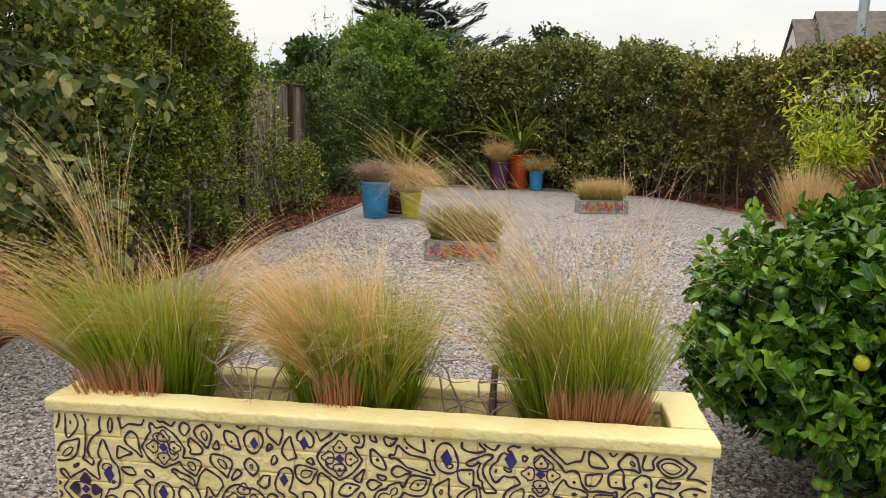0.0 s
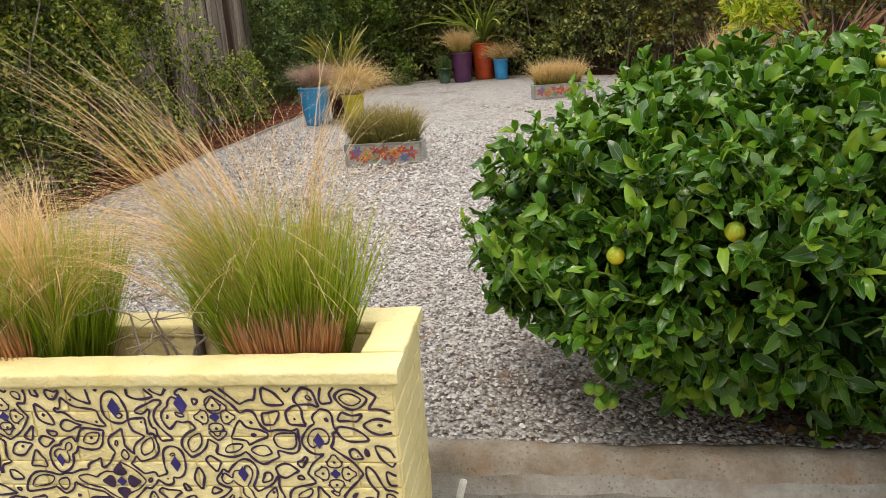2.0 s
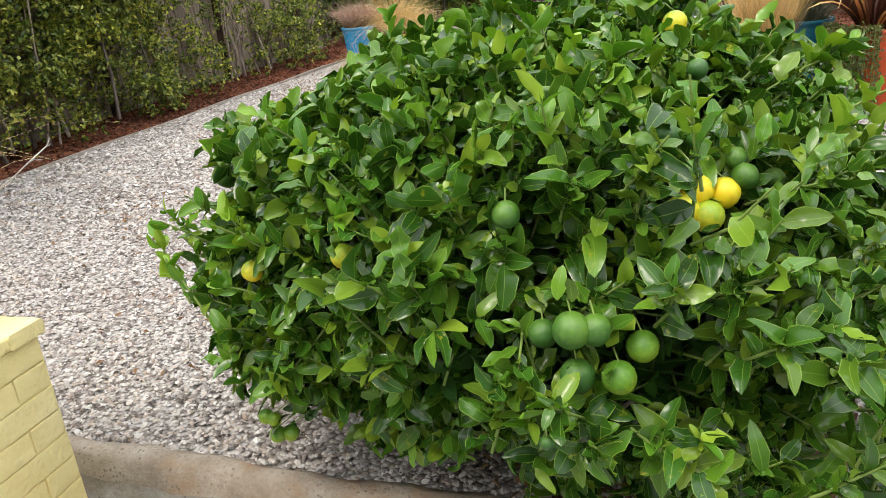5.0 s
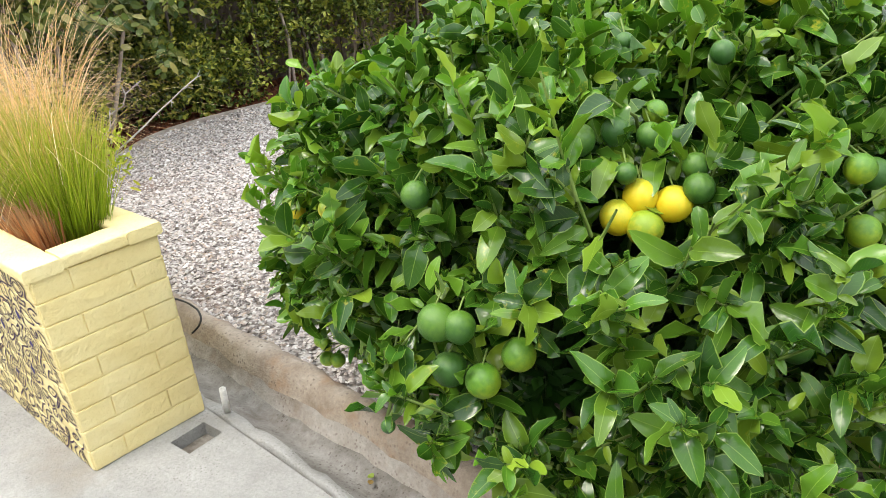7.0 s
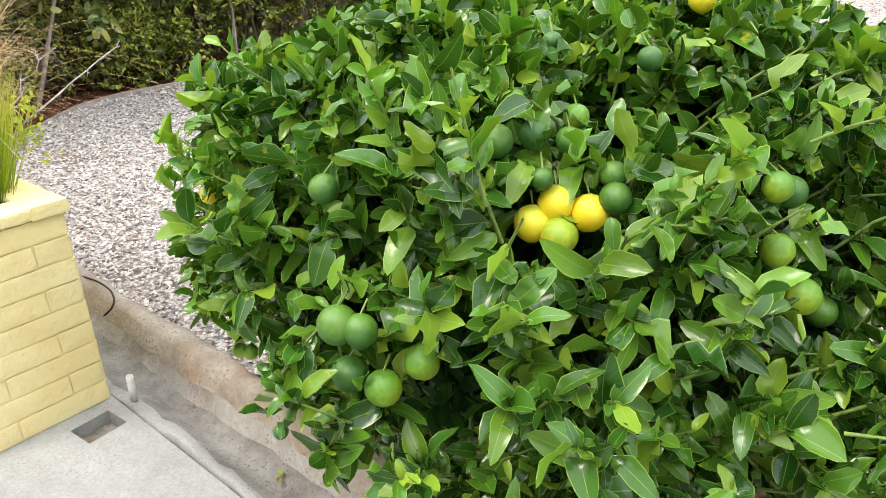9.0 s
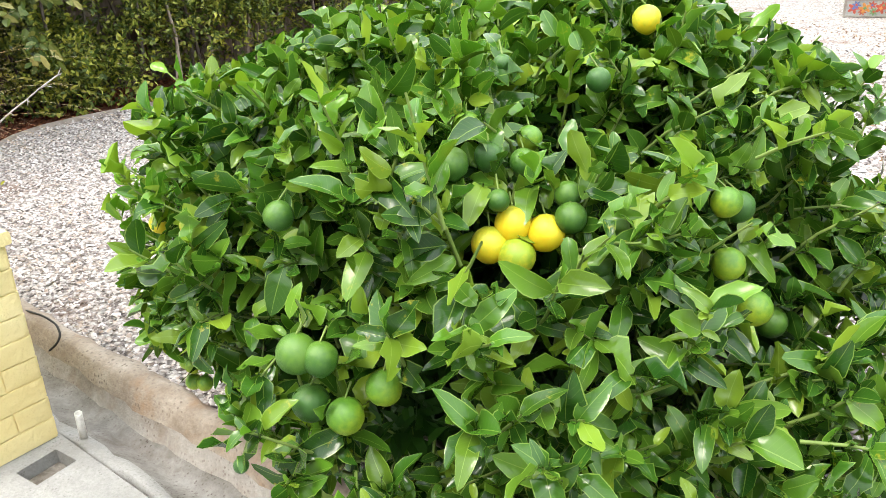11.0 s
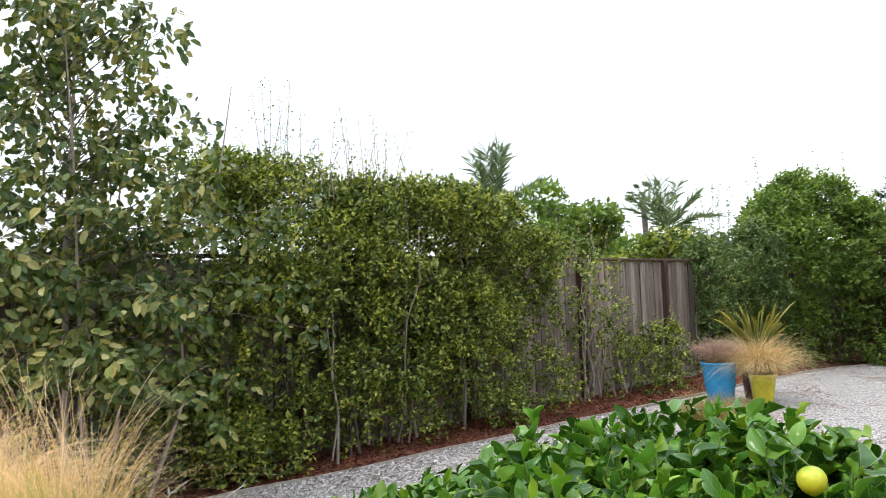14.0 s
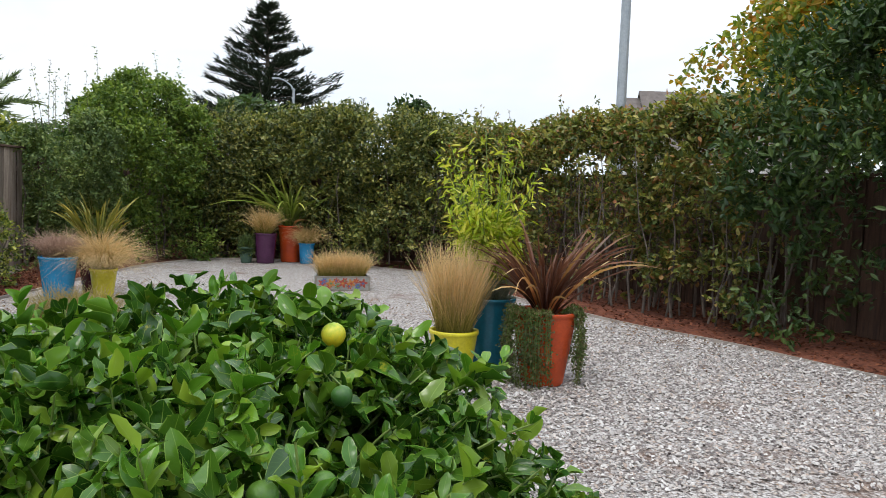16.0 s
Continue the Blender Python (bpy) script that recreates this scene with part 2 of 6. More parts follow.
def stone_material():
    m, nt, b = material("pebble", 0.7, 0, 0.35)
    pick = nt.nodes.new("ShaderNodeNewGeometry").outputs["Random Per Island"]
    col = ramp(nt, pick, [(0.0, (0.11, 0.095, 0.095)), (0.18, (0.28, 0.24, 0.225)), (0.42, (0.47, 0.44, 0.42)), (0.70, (0.63, 0.61, 0.59)), (0.86, (0.42, 0.33, 0.27)), (1.0, (0.76, 0.75, 0.73))])
    v = where(nt)
    col = mix(nt, 0.5, col, ramp(nt, noise_fac(nt, v, 90, 4), [(0.3, (0.7, 0.7, 0.7)), (0.7, (1.15, 1.15, 1.15))]), "MULTIPLY")
    nt.links.new(col, b.inputs["Base Color"])
    return m


GRAVEL, PEBBLE = gravel_material(), stone_material()

YELLOW = [(0.2, (0.76, 0.61, 0.265)), (0.5, (0.825, 0.695, 0.345)), (0.8, (0.86, 0.76, 0.43))]


def painted_brick(name):
    """Thick cream-yellow paint on brick, chipped and dirty in places."""
    m, nt, b = material(name, 0.62, 0, 0.35)
    v = where(nt)
    col = ramp(nt, noise_fac(nt, v, 6, 5), YELLOW)
    col = mix(nt, ramp(nt, noise_fac(nt, v, 22, 6, 0.75), [(0.60, (0, 0, 0)), (0.74, (0.45, 0.45, 0.45))]), col, (0.55, 0.42, 0.20))
    nt.links.new(col, b.inputs["Base Color"])
    bump(nt, b, math_node(nt, "ADD", noise_fac(nt, v, 55, 4, 0.6), math_node(nt, "MULTIPLY", noise_fac(nt, v, 16, 3), 2.2)), 0.6, 0.009)
    return m


BRICK_PLAIN = painted_brick("painted_brick")
INK = surface("purple_ink", [(0.3, (0.022, 0.012, 0.035)), (0.7, (0.06, 0.03, 0.075))], 30, 0.7, 120, 0.1)


def glaze(name, c, rough=0.25):
    dark, light = tuple(x * 0.72 for x in c), tuple(min(1, x * 1.18) for x in c)
    return surface(name, [(0.3, dark), (0.5, c), (0.75, light)], 5, rough, 55, 0.06, spec=0.5)


BLUE, LIME_YELLOW, DARK_RED = glaze("blue_glaze", (0.02, 0.25, 0.50)), glaze("yellow_glaze", (0.58, 0.52, 0.03)), glaze("oxblood_glaze", (0.07, 0.012, 0.012))
PURPLE, ORANGE, TEAL = glaze("purple_glaze", (0.07, 0.018, 0.06)), glaze("orange_glaze", (0.45, 0.06, 0.012)), glaze("teal_glaze", (0.012, 0.13, 0.20))
GREEN_POT = glaze("green_glaze", (0.05, 0.10, 0.07), 0.5)

CITRUS = foliage("citrus_leaf", [(0.016, 0.060, 0.008), (0.036, 0.115, 0.012), (0.078, 0.195, 0.018), (0.023, 0.078, 0.009), (0.20, 0.31, 0.03), (0.045, 0.138, 0.014), (0.12, 0.25, 0.022), (0.031, 0.10, 0.011), (0.018, 0.066, 0.008), (0.045, 0.132, 0.013)], 0.17, 0.11, False, 0.38, 0.35, True)
# darker copy of the leaf: shade inside the bush put into the colour
CITRUS_INNER = foliage("shaded_citrus_leaf", [(0.016, 0.060, 0.008), (0.030, 0.095, 0.011), (0.020, 0.070, 0.008)], 0.4, 0.05, False, 0.3, 0.3)
CITRUS_YOUNG = foliage("young_citrus_leaf", [(0.055, 0.17, 0.016), (0.095, 0.24, 0.02), (0.14, 0.30, 0.026), (0.23, 0.36, 0.036)], 0.18, 0.20, False, 0.4, 0.25, True)
CITRUS_ONE = foliage("citrus_leaf_single", [(0.020, 0.072, 0.009), (0.042, 0.13, 0.014), (0.082, 0.20, 0.018), (0.027, 0.088, 0.010), (0.18, 0.30, 0.028)], 0.17, 0.13, True, 0.38, 0.3, True)
HEDGE_LEFT = foliage("hedge_leaf", [(0.045, 0.075, 0.016), (0.105, 0.155, 0.03), (0.22, 0.27, 0.05), (0.41, 0.42, 0.09)], 0.42, 0.25)
HEDGE_FAR = foliage("far_hedge_leaf", [(0.045, 0.07, 0.02), (0.095, 0.125, 0.034), (0.18, 0.21, 0.055), (0.30, 0.28, 0.085)], 0.45, 0.22)
HEDGE_RIGHT = foliage("right_hedge_leaf", [(0.05, 0.08, 0.022), (0.11, 0.15, 0.038), (0.21, 0.24, 0.06), (0.14, 0.175, 0.045), (0.34, 0.30, 0.09), (0.08, 0.12, 0.03), (0.30, 0.13, 0.06), (0.26, 0.25, 0.07)], 0.45, 0.28)
SHRUB_BRIGHT = foliage("bright_shrub_leaf", [(0.075, 0.14, 0.025), (0.14, 0.22, 0.04), (0.22, 0.30, 0.06)], 0.5, 0.3)
SHRUB_GREY = foliage("grey_shrub_leaf", [(0.08, 0.14, 0.04), (0.15, 0.21, 0.07), (0.055, 0.10, 0.028), (0.22, 0.28, 0.09)], 0.55, 0.2)
BIG_DARK = foliage("dark_tree_leaf", [(0.025, 0.06, 0.018), (0.045, 0.09, 0.025), (0.08, 0.13, 0.035)], 0.4, 0.2)
AUTUMN = foliage("autumn_leaf", [(0.10, 0.17, 0.03), (0.20, 0.27, 0.045), (0.45, 0.30, 0.04), (0.16, 0.23, 0.04), (0.50, 0.20, 0.03), (0.28, 0.32, 0.05)], 0.5, 0.35)
BIRCH = foliage("pale_tree_leaf", [(0.045, 0.085, 0.02), (0.075, 0.12, 0.026), (0.11, 0.145, 0.032), (0.065, 0.10, 0.024), (0.16, 0.18, 0.042), (0.34, 0.31, 0.12)], 0.42, 0.25)
CHARTREUSE = foliage("chartreuse_leaf", [(0.26, 0.36, 0.02), (0.40, 0.46, 0.04), (0.56, 0.54, 0.10)], 0.45, 0.35)
CYPRESS = foliage("cypress_needles", [(0.012, 0.026, 0.014), (0.02, 0.036, 0.018), (0.03, 0.045, 0.022)], 0.7, 0.05)
PALM = foliage("palm_frond", [(0.13, 0.18, 0.11), (0.22, 0.28, 0.18)], 0.5, 0.3)
TRAILING = foliage("trailing_leaf", [(0.07, 0.12, 0.03), (0.11, 0.15, 0.05), (0.16, 0.13, 0.07)], 0.55, 0.25)
DIAMOND_INK = surface("blue_ink", [(0.3, (0.022, 0.018, 0.11)), (0.7, (0.05, 0.035, 0.20))], 20, 0.7, 90, 0.1)
LITTER = foliage("fallen_leaf", [(0.28, 0.22, 0.06), (0.20, 0.12, 0.05), (0.15, 0.22, 0.04)], 0.7, 0.1)

STUB = blade_material("grass_stub", [(0.0, (0.34, 0.14, 0.06)), (0.6, (0.50, 0.22, 0.09)), (1.0, (0.40, 0.24, 0.13))], 0.7, 0.15)
GREEN_BLADE = blade_material("green_grass_blade", [(0.0, (0.26, 0.17, 0.04)), (0.2, (0.18, 0.28, 0.015)), (0.6, (0.30, 0.42, 0.025)), (0.85, (0.42, 0.46, 0.06)), (1.0, (0.58, 0.48, 0.15))], 0.5, 0.35)
BLOND_BLADE = blade_material("blond_grass_awn", [(0.0, (0.16, 0.20, 0.02)), (0.38, (0.30, 0.34, 0.04)), (0.52, (0.70, 0.43, 0.17)), (0.72, (0.88, 0.57, 0.28)), (1.0, (0.94, 0.77, 0.51))], 0.6, 0.35, 0.4)
STIPA = blade_material("feather_grass", [(0.0, (0.30, 0.14, 0.07)), (0.12, (0.22, 0.17, 0.04)), (0.28, (0.20, 0.28, 0.03)), (0.52, (0.36, 0.34, 0.07)), (0.75, (0.58, 0.42, 0.18)), (1.0, (0.68, 0.54, 0.32))])
STIPA_BLOND = blade_material("blond_grass", [(0.0, (0.18, 0.16, 0.03)), (0.28, (0.32, 0.28, 0.06)), (0.5, (0.60, 0.41, 0.16)), (1.0, (0.76, 0.57, 0.32))])
RUSSET = blade_material("russet_grass", [(0.0, (0.18, 0.13, 0.07)), (0.5, (0.36, 0.23, 0.17)), (1.0, (0.55, 0.40, 0.33))])
BLUE_GRASS = blade_material("blue_grass", [(0.0, (0.16, 0.18, 0.10)), (0.6, (0.25, 0.28, 0.22)), (1.0, (0.40, 0.38, 0.33))])
FLAX_GREEN = blade_material("green_flax", [(0.0, (0.07, 0.12, 0.02)), (0.5, (0.20, 0.28, 0.04)), (1.0, (0.40, 0.44, 0.09))], 0.4, 0.25)
FLAX_BRONZE = blade_material("bronze_flax", [(0.0, (0.09, 0.10, 0.02)), (0.5, (0.17, 0.18, 0.03)), (1.0, (0.33, 0.27, 0.04))], 0.4, 0.25)
FLAX_PURPLE = blade_material("purple_flax", [(0.0, (0.07, 0.026, 0.018)), (0.6, (0.125, 0.048, 0.028)), (1.0, (0.21, 0.10, 0.055))], 0.35, 0.15)
FLAX_DEAD = blade_material("dead_flax_leaf", [(0.0, (0.40, 0.11, 0.03)), (0.5, (0.50, 0.27, 0.09)), (1.0, (0.55, 0.42, 0.22))], 0.6, 0.2)


def fruit_material(name, stops):
    """Fruit rind: colour from the stalk end to the blossom end, pitted."""
    m, nt, b = material(name, 0.38, 0, 0.5)
    v = where(nt, (1, 1, 1), False)
    pick = nt.nodes.new("ShaderNodeObjectInfo").outputs["Random"]
    axes = nt.nodes.new("ShaderNodeSeparateXYZ")
    nt.links.new(v, axes.inputs["Vector"])
    rise = math_node(nt, "ADD", math_node(nt, "MULTIPLY", axes.outputs["Z"], 0.22), 0.22)
    f = math_node(nt, "ADD", math_node(nt, "ADD", math_node(nt, "MULTIPLY", noise_fac(nt, v, 3.0, 4), 0.45), math_node(nt, "MULTIPLY", pick, 0.25)), rise)
    nt.links.new(ramp(nt, f, stops), b.inputs["Base Color"])
    bump(nt, b, noise_fac(nt, v, 320, 2), 0.25, 0.0015)
    return m


LEMON = fruit_material("ripe_lemon", [(0.3, (0.82, 0.54, 0.02)), (0.52, (0.80, 0.63, 0.03)), (0.68, (0.60, 0.57, 0.04)), (0.86, (0.28, 0.41, 0.03))])
HALF_RIPE = fruit_material("half_ripe_fruit", [(0.25, (0.48, 0.48, 0.03)), (0.5, (0.28, 0.39, 0.025)), (0.75, (0.10, 0.24, 0.02)), (0.95, (0.05, 0.15, 0.015))])
UNRIPE = fruit_material("unripe_fruit", [(0.3, (0.022, 0.085, 0.014)), (0.6, (0.040, 0.125, 0.018)), (0.85, (0.09, 0.20, 0.02))])
BLOSSOM = surface("blossom", [(0.3, (0.75, 0.74, 0.70)), (0.7, (0.85, 0.84, 0.80))], 30, 0.6, 90, 0.1)
CHIP = foliage("bark_chip", [(0.10, 0.032, 0.018), (0.19, 0.065, 0.035), (0.30, 0.12, 0.07), (0.06, 0.025, 0.016)], 0.95, 0.02, False, 0.2, 0.4)
DRY_LEAF = foliage("dry_leaf_scrap", [(0.16, 0.09, 0.05), (0.25, 0.14, 0.08), (0.32, 0.20, 0.12), (0.10, 0.06, 0.04)], 0.85, 0.1, False, 0.2, 0.4)
PVC = surface("white_pipe_plastic", [(0.3, (0.60, 0.58, 0.52)), (0.7, (0.76, 0.75, 0.72))], 20, 0.45, 90, 0.1, stain=(0.25, 0.22, 0.18))
RUBBER = surface("black_cable", [(0.3, (0.012, 0.012, 0.012)), (0.7, (0.03, 0.03, 0.03))], 20, 0.6, 90, 0.1)
GALVANISED = surface("galvanised_steel", [(0.3, (0.30, 0.34, 0.37)), (0.7, (0.42, 0.46, 0.49))], 3, 0.5, 40, 0.1, metal=0.4)
STUCCO = surface("stucco", [(0.3, (0.60, 0.59, 0.57)), (0.7, (0.72, 0.71, 0.69))], 2, 0.9, 60, 0.3)
SHINGLE = surface("roof_shingle", [(0.3, (0.10, 0.085, 0.08)), (0.7, (0.19, 0.165, 0.15))], 3, 0.9, 30, 0.5)
WINDOW_GLASS = surface("dark_glass", [(0.3, (0.02, 0.025, 0.03)), (0.7, (0.04, 0.045, 0.05))], 2, 0.08, 40, 0.02)
DRY_DIRT = surface("drain_dirt", [(0.3, (0.10, 0.08, 0.06)), (0.7, (0.30, 0.27, 0.23))], 30, 0.95, 90, 0.9)


# ---- builders ----
def mesh_of(name, verts, faces, mat, uvs=None, smooth=False):
    me = bpy.data.meshes.new(name)
    me.from_pydata([tuple(v) for v in verts] if not isinstance(verts, np.ndarray) else verts.tolist(), [], faces if not isinstance(faces, np.ndarray) else faces.tolist())
    if uvs is not None:
        layer = me.uv_layers.new(name="UVMap")
        idx = np.empty(len(me.loops), dtype=np.int32)
        me.loops.foreach_get("vertex_index", idx)
        layer.data.foreach_set("uv", np.asarray(uvs, dtype=np.float32)[idx].ravel())
    if smooth:
        me.polygons.foreach_set("use_smooth", [True] * len(me.polygons))
    for one in (mat if isinstance(mat, (list, tuple)) else [mat]):
        me.materials.append(one)
    return me


def thing(name, x, y, z, label, category, group="", kind="", turn=0):
    ob = new(name)
    ob.empty_display_size = 0.1
    ob.matrix_world = pose(x, y, z, 0, 0, turn)
    return tagged(ob, label, category, group, kind)


def part(name, me, mat, parent, label="", m=None):
    """Links a bmesh or a mesh as one object under parent."""
    if isinstance(me, bmesh.types.BMesh):
        data = bpy.data.meshes.new(name)
        me.to_mesh(data)
        me.free()
        data.materials.append(mat)
        me = data
    ob = new(name, me)
    ob.parent = parent
    if m is not None:
        ob.matrix_basis = m
    if label:
        ob["label"] = label
    return ob


def setting(name, me, label, category):
    return tagged(new(name, me), label, category, "", "structure")


def box_bm(x0, y0, z0, x1, y1, z1, bevel=0.0, segments=2):
    bm = bmesh.new()
    bmesh.ops.create_cube(bm, size=1)
    for v in bm.verts:
        v.co = Vector((x0 + (v.co.x + 0.5) * (x1 - x0), y0 + (v.co.y + 0.5) * (y1 - y0), z0 + (v.co.z + 0.5) * (z1 - z0)))
    if bevel:
        bmesh.ops.bevel(bm, geom=bm.edges[:], offset=bevel, segments=segments, affect="EDGES", profile=0.6)
    return bm


def bm_mesh(name, bm, mat, smooth=False):
    me = bpy.data.meshes.new(name)
    bm.to_mesh(me)
    bm.free()
    me.materials.append(mat)
    if smooth:
        me.polygons.foreach_set("use_smooth", [True] * len(me.polygons))
    return me


def lathe(name, profile, mat, n=40):
    """Turns a profile of (radius, height) round the z axis."""
    verts, faces = [], []
    for r, z in profile:
        for i in range(n):
            a = 2 * math.pi * i / n
            verts.append((r * math.cos(a), r * math.sin(a), z))
    for j in range(len(profile) - 1):
        for i in range(n):
            k = (i + 1) % n
            faces.append((j * n + i, j * n + k, (j + 1) * n + k, (j + 1) * n + i))
    faces.append(tuple(range(n))[::-1])
    return mesh_of(name, verts, faces, mat, smooth=True)


def tube_arrays(paths, sides=5):
    """Tubes along polylines [(points, radii)], as arrays of verts and faces."""
    V, F, base = [], [], 0
    ang = np.linspace(0, 2 * np.pi, sides, endpoint=False)
    for pts, radii in paths:
        pts = np.asarray(pts, float)
        radii = np.broadcast_to(radii, (len(pts),))
        tan = np.gradient(pts, axis=0)
        tan /= np.linalg.norm(tan, axis=1)[:, None] + 1e-9
        ref = np.array([0.31, 0.95, 0.07]) if abs(tan[0][2]) > 0.6 else np.array([0, 0, 1.0])
        s = np.cross(tan, ref)
        s /= np.linalg.norm(s, axis=1)[:, None] + 1e-9
        u = np.cross(s, tan)
        ring = pts[:, None] + radii[:, None, None] * (np.cos(ang)[None, :, None] * s[:, None] + np.sin(ang)[None, :, None] * u[:, None])
        V.append(ring.reshape(-1, 3))
        for j in range(len(pts) - 1):
            for i in range(sides):
                k = (i + 1) % sides
                F.append((base + j * sides + i, base + j * sides + k, base + (j + 1) * sides + k, base + (j + 1) * sides + i))
        base += len(pts) * sides
    return np.concatenate(V), F


def tubes(name, paths, mat, sides=5):
    v, f = tube_arrays(paths, sides)
    return mesh_of(name, v, f, mat, smooth=True)


WAVES = [(rng.normal(size=3), rng.uniform(0, 6.28)) for _ in range(10)]


def lumps(p, scale):
    """A smooth random field, about -1 to 1, with lumps of the given size in metres."""
    p = np.asarray(p) / scale * 2.2
    return sum(np.sin(p @ k + f) for k, f in WAVES) / 3.2


def unit(v):
    return v / (np.linalg.norm(v, axis=-1, keepdims=True) + 1e-9)


def leaves(name, points, along, mat, length, width, curl=0.25, fold=0.25, full=False, up=(0, 0, 1), spread=0.6, oval=False):
    """One mesh of leaves: each grows from its point towards along, folded at the midrib and curled; full gives smooth waved ones, oval a plain rounded outline."""
    n = len(points)
    a = unit(np.asarray(along, float))
    nrm = np.asarray(up, float) + rng.normal(size=(n, 3)) * spread
    s = unit(np.cross(a, nrm))
    nrm = unit(np.cross(s, a))
    L = length * (np.where(rng.uniform(size=n) < 0.22, rng.uniform(0.3, 0.6, n), rng.uniform(0.7, 1.4, n)) if full else rng.uniform(0.55, 1.35, n))[:, None]
    W = width * rng.uniform(0.75, 1.2, n)[:, None] * (L / length if full else 1.0)
    c = curl * rng.uniform(-0.3, 1.3, n)[:, None]
    if full:
        rows = [(0.05, 0.24), (0.18, 0.68), (0.36, 0.97), (0.56, 1.0), (0.76, 0.80), (0.92, 0.44)]
        shape = [(0, 0)] + [(u, k * w) for u, w in rows for k in (-1, 0, 1)] + [(1, 0)]
        tris = [(0, 1, 2), (0, 2, 3)]
        for i in range(len(rows) - 1):
            q = 1 + 3 * i
            tris += [(q, q + 3, q + 4, q + 1), (q + 1, q + 4, q + 5, q + 2)]
        q = 1 + 3 * (len(rows) - 1)
        tris += [(q, q + 3, q + 1), (q + 1, q + 3, q + 2)]
    elif oval:
        shape = [(0, 0), (0.28, -0.92), (0.68, -0.86), (1, 0), (0.68, 0.86), (0.28, 0.92)]
        tris = [(0, 1, 2, 3), (0, 3, 4, 5)]
    else:
        shape = [(0, 0), (0.45, -1.0), (0.45, 1.0), (1, 0)]
        tris = [(0, 1, 3), (0, 3, 2)]
    cols = []
    bend = rng.normal(size=(n, 1)) * (0.12 if full else 0.0)
    wavy = rng.normal(size=(n, 1)) * (0.22 if full else 0.0)
    twist = rng.normal(size=(n, 1)) * (0.28 if full else 0.0)
    phase = rng.uniform(0, 6.28, (n, 1))
    f = fold * rng.uniform(0.1, 1.6, n)[:, None]
    for j, (u, w) in enumerate(shape):
        edge = 1 + (rng.normal(size=(n, 1)) * 0.03 if full and w else 0.0)
        q = points + L * (u * a - c * u * u * nrm + bend * u * u * s) + W * 0.5 * (w * edge * s) + W * f * abs(w) ** 1.3 * nrm + W * (wavy * np.sin(u * 11 + phase + 1.5 * w) + 0.5 * twist * u) * w * nrm
        cols.append(q)
    V = np.stack(cols, 1).reshape(-1, 3)
    k = len(shape)
    uv = None
    if full:
        uv = np.tile(np.array([(0.0 if w == 0 else math.copysign(1.0, w), u) for u, w in shape]), (n, 1))
    F = []
    offs = np.arange(n) * k
    for t in tris:
        F.append(offs[:, None] + np.array(t))
    F = [f for block in F for f in block.tolist()]
    return mesh_of(name, V, F, mat, uv, smooth=full)


def blades(name, roots, lean, length, mat, width, droop, segments=5, wind=(0, 0), tip=0.15):
    """One mesh of blades: root points, first directions, arched over by droop and bent by the wind."""
    n = len(roots)
    d0 = unit(np.asarray(lean, float))
    out = d0 * np.array([1, 1, 0])
    out = unit(out + rng.normal(size=(n, 3)) * np.array([0.12, 0.12, 0]))
    L = np.asarray(length, float).reshape(-1, 1)
    dr = np.asarray(droop, float).reshape(-1, 1)
    face = unit(np.cross(d0, rng.normal(size=(n, 3))))
    u = np.linspace(0, 1, segments + 1)
    V = np.empty((n, segments + 1, 2, 3))
    UV = np.empty((n, segments + 1, 2, 2))
    w = np.asarray((wind[0], wind[1], 0.0))
    for i, t in enumerate(u):
        p = roots + L * (d0 * t * (1 - 0.15 * dr * t) + out * dr * 0.55 * t ** 2.4 - np.array([0, 0, 1]) * dr * 0.42 * t ** 3.2 + w * t ** 2.2)
        half = width * (0.5 if i < segments else 0.5 * tip) * (1 - 0.45 * t)
        V[:, i, 0], V[:, i, 1] = p - face * half, p + face * half
        UV[:, i, :, 0], UV[:, i, :, 1] = 0.5, t
    m = (segments + 1) * 2
    offs = np.arange(n) * m
    F = []
    for i in range(segments):
        F += (offs[:, None] + np.array((2 * i, 2 * i + 1, 2 * i + 3, 2 * i + 2))).tolist()
    return mesh_of(name, V.reshape(-1, 3), F, mat, UV.reshape(-1, 2))


def disc(n, radius):
    a, r = rng.uniform(0, 2 * np.pi, n), radius * np.sqrt(rng.uniform(0, 1, n))
    return np.stack([r * np.cos(a), r * np.sin(a), np.zeros(n)], 1)


def tussock(name, n, foot, height, spread, mat, width=0.0022, droop=0.6, wind=(0, 0), segments=5, long_share=0.3):
    """A tuft of fine grass; some blades are longer, arching ones."""
    roots = disc(n, foot)
    lean = np.concatenate([roots[:, :2] / foot * spread * 0.35 + rng.normal(size=(n, 2)) * spread * 0.5, np.ones((n, 1))], 1)
    L = height * rng.uniform(0.35, 0.95, n)
    tall = rng.uniform(size=n) < long_share
    L[tall] = height * rng.uniform(0.8, 1.2, tall.sum())
    dr = droop * rng.uniform(0.25, 1.2, n)
    return blades(name, roots, lean, L, mat, width, dr, segments, wind)


def flax_mesh(name, n, length, mat, width, spread=0.7, droop=0.5, foot=0.06):
    roots = disc(n, foot)
    lean = np.stack([roots[:, 0] / foot * spread, roots[:, 1] / foot * spread, np.ones(n)], 1) + rng.normal(size=(n, 3)) * 0.1
    return blades(name, roots, lean, length * rng.uniform(0.55, 1.1, n), mat, width, droop * rng.uniform(0.2, 1.3, n), 7, tip=0.02)


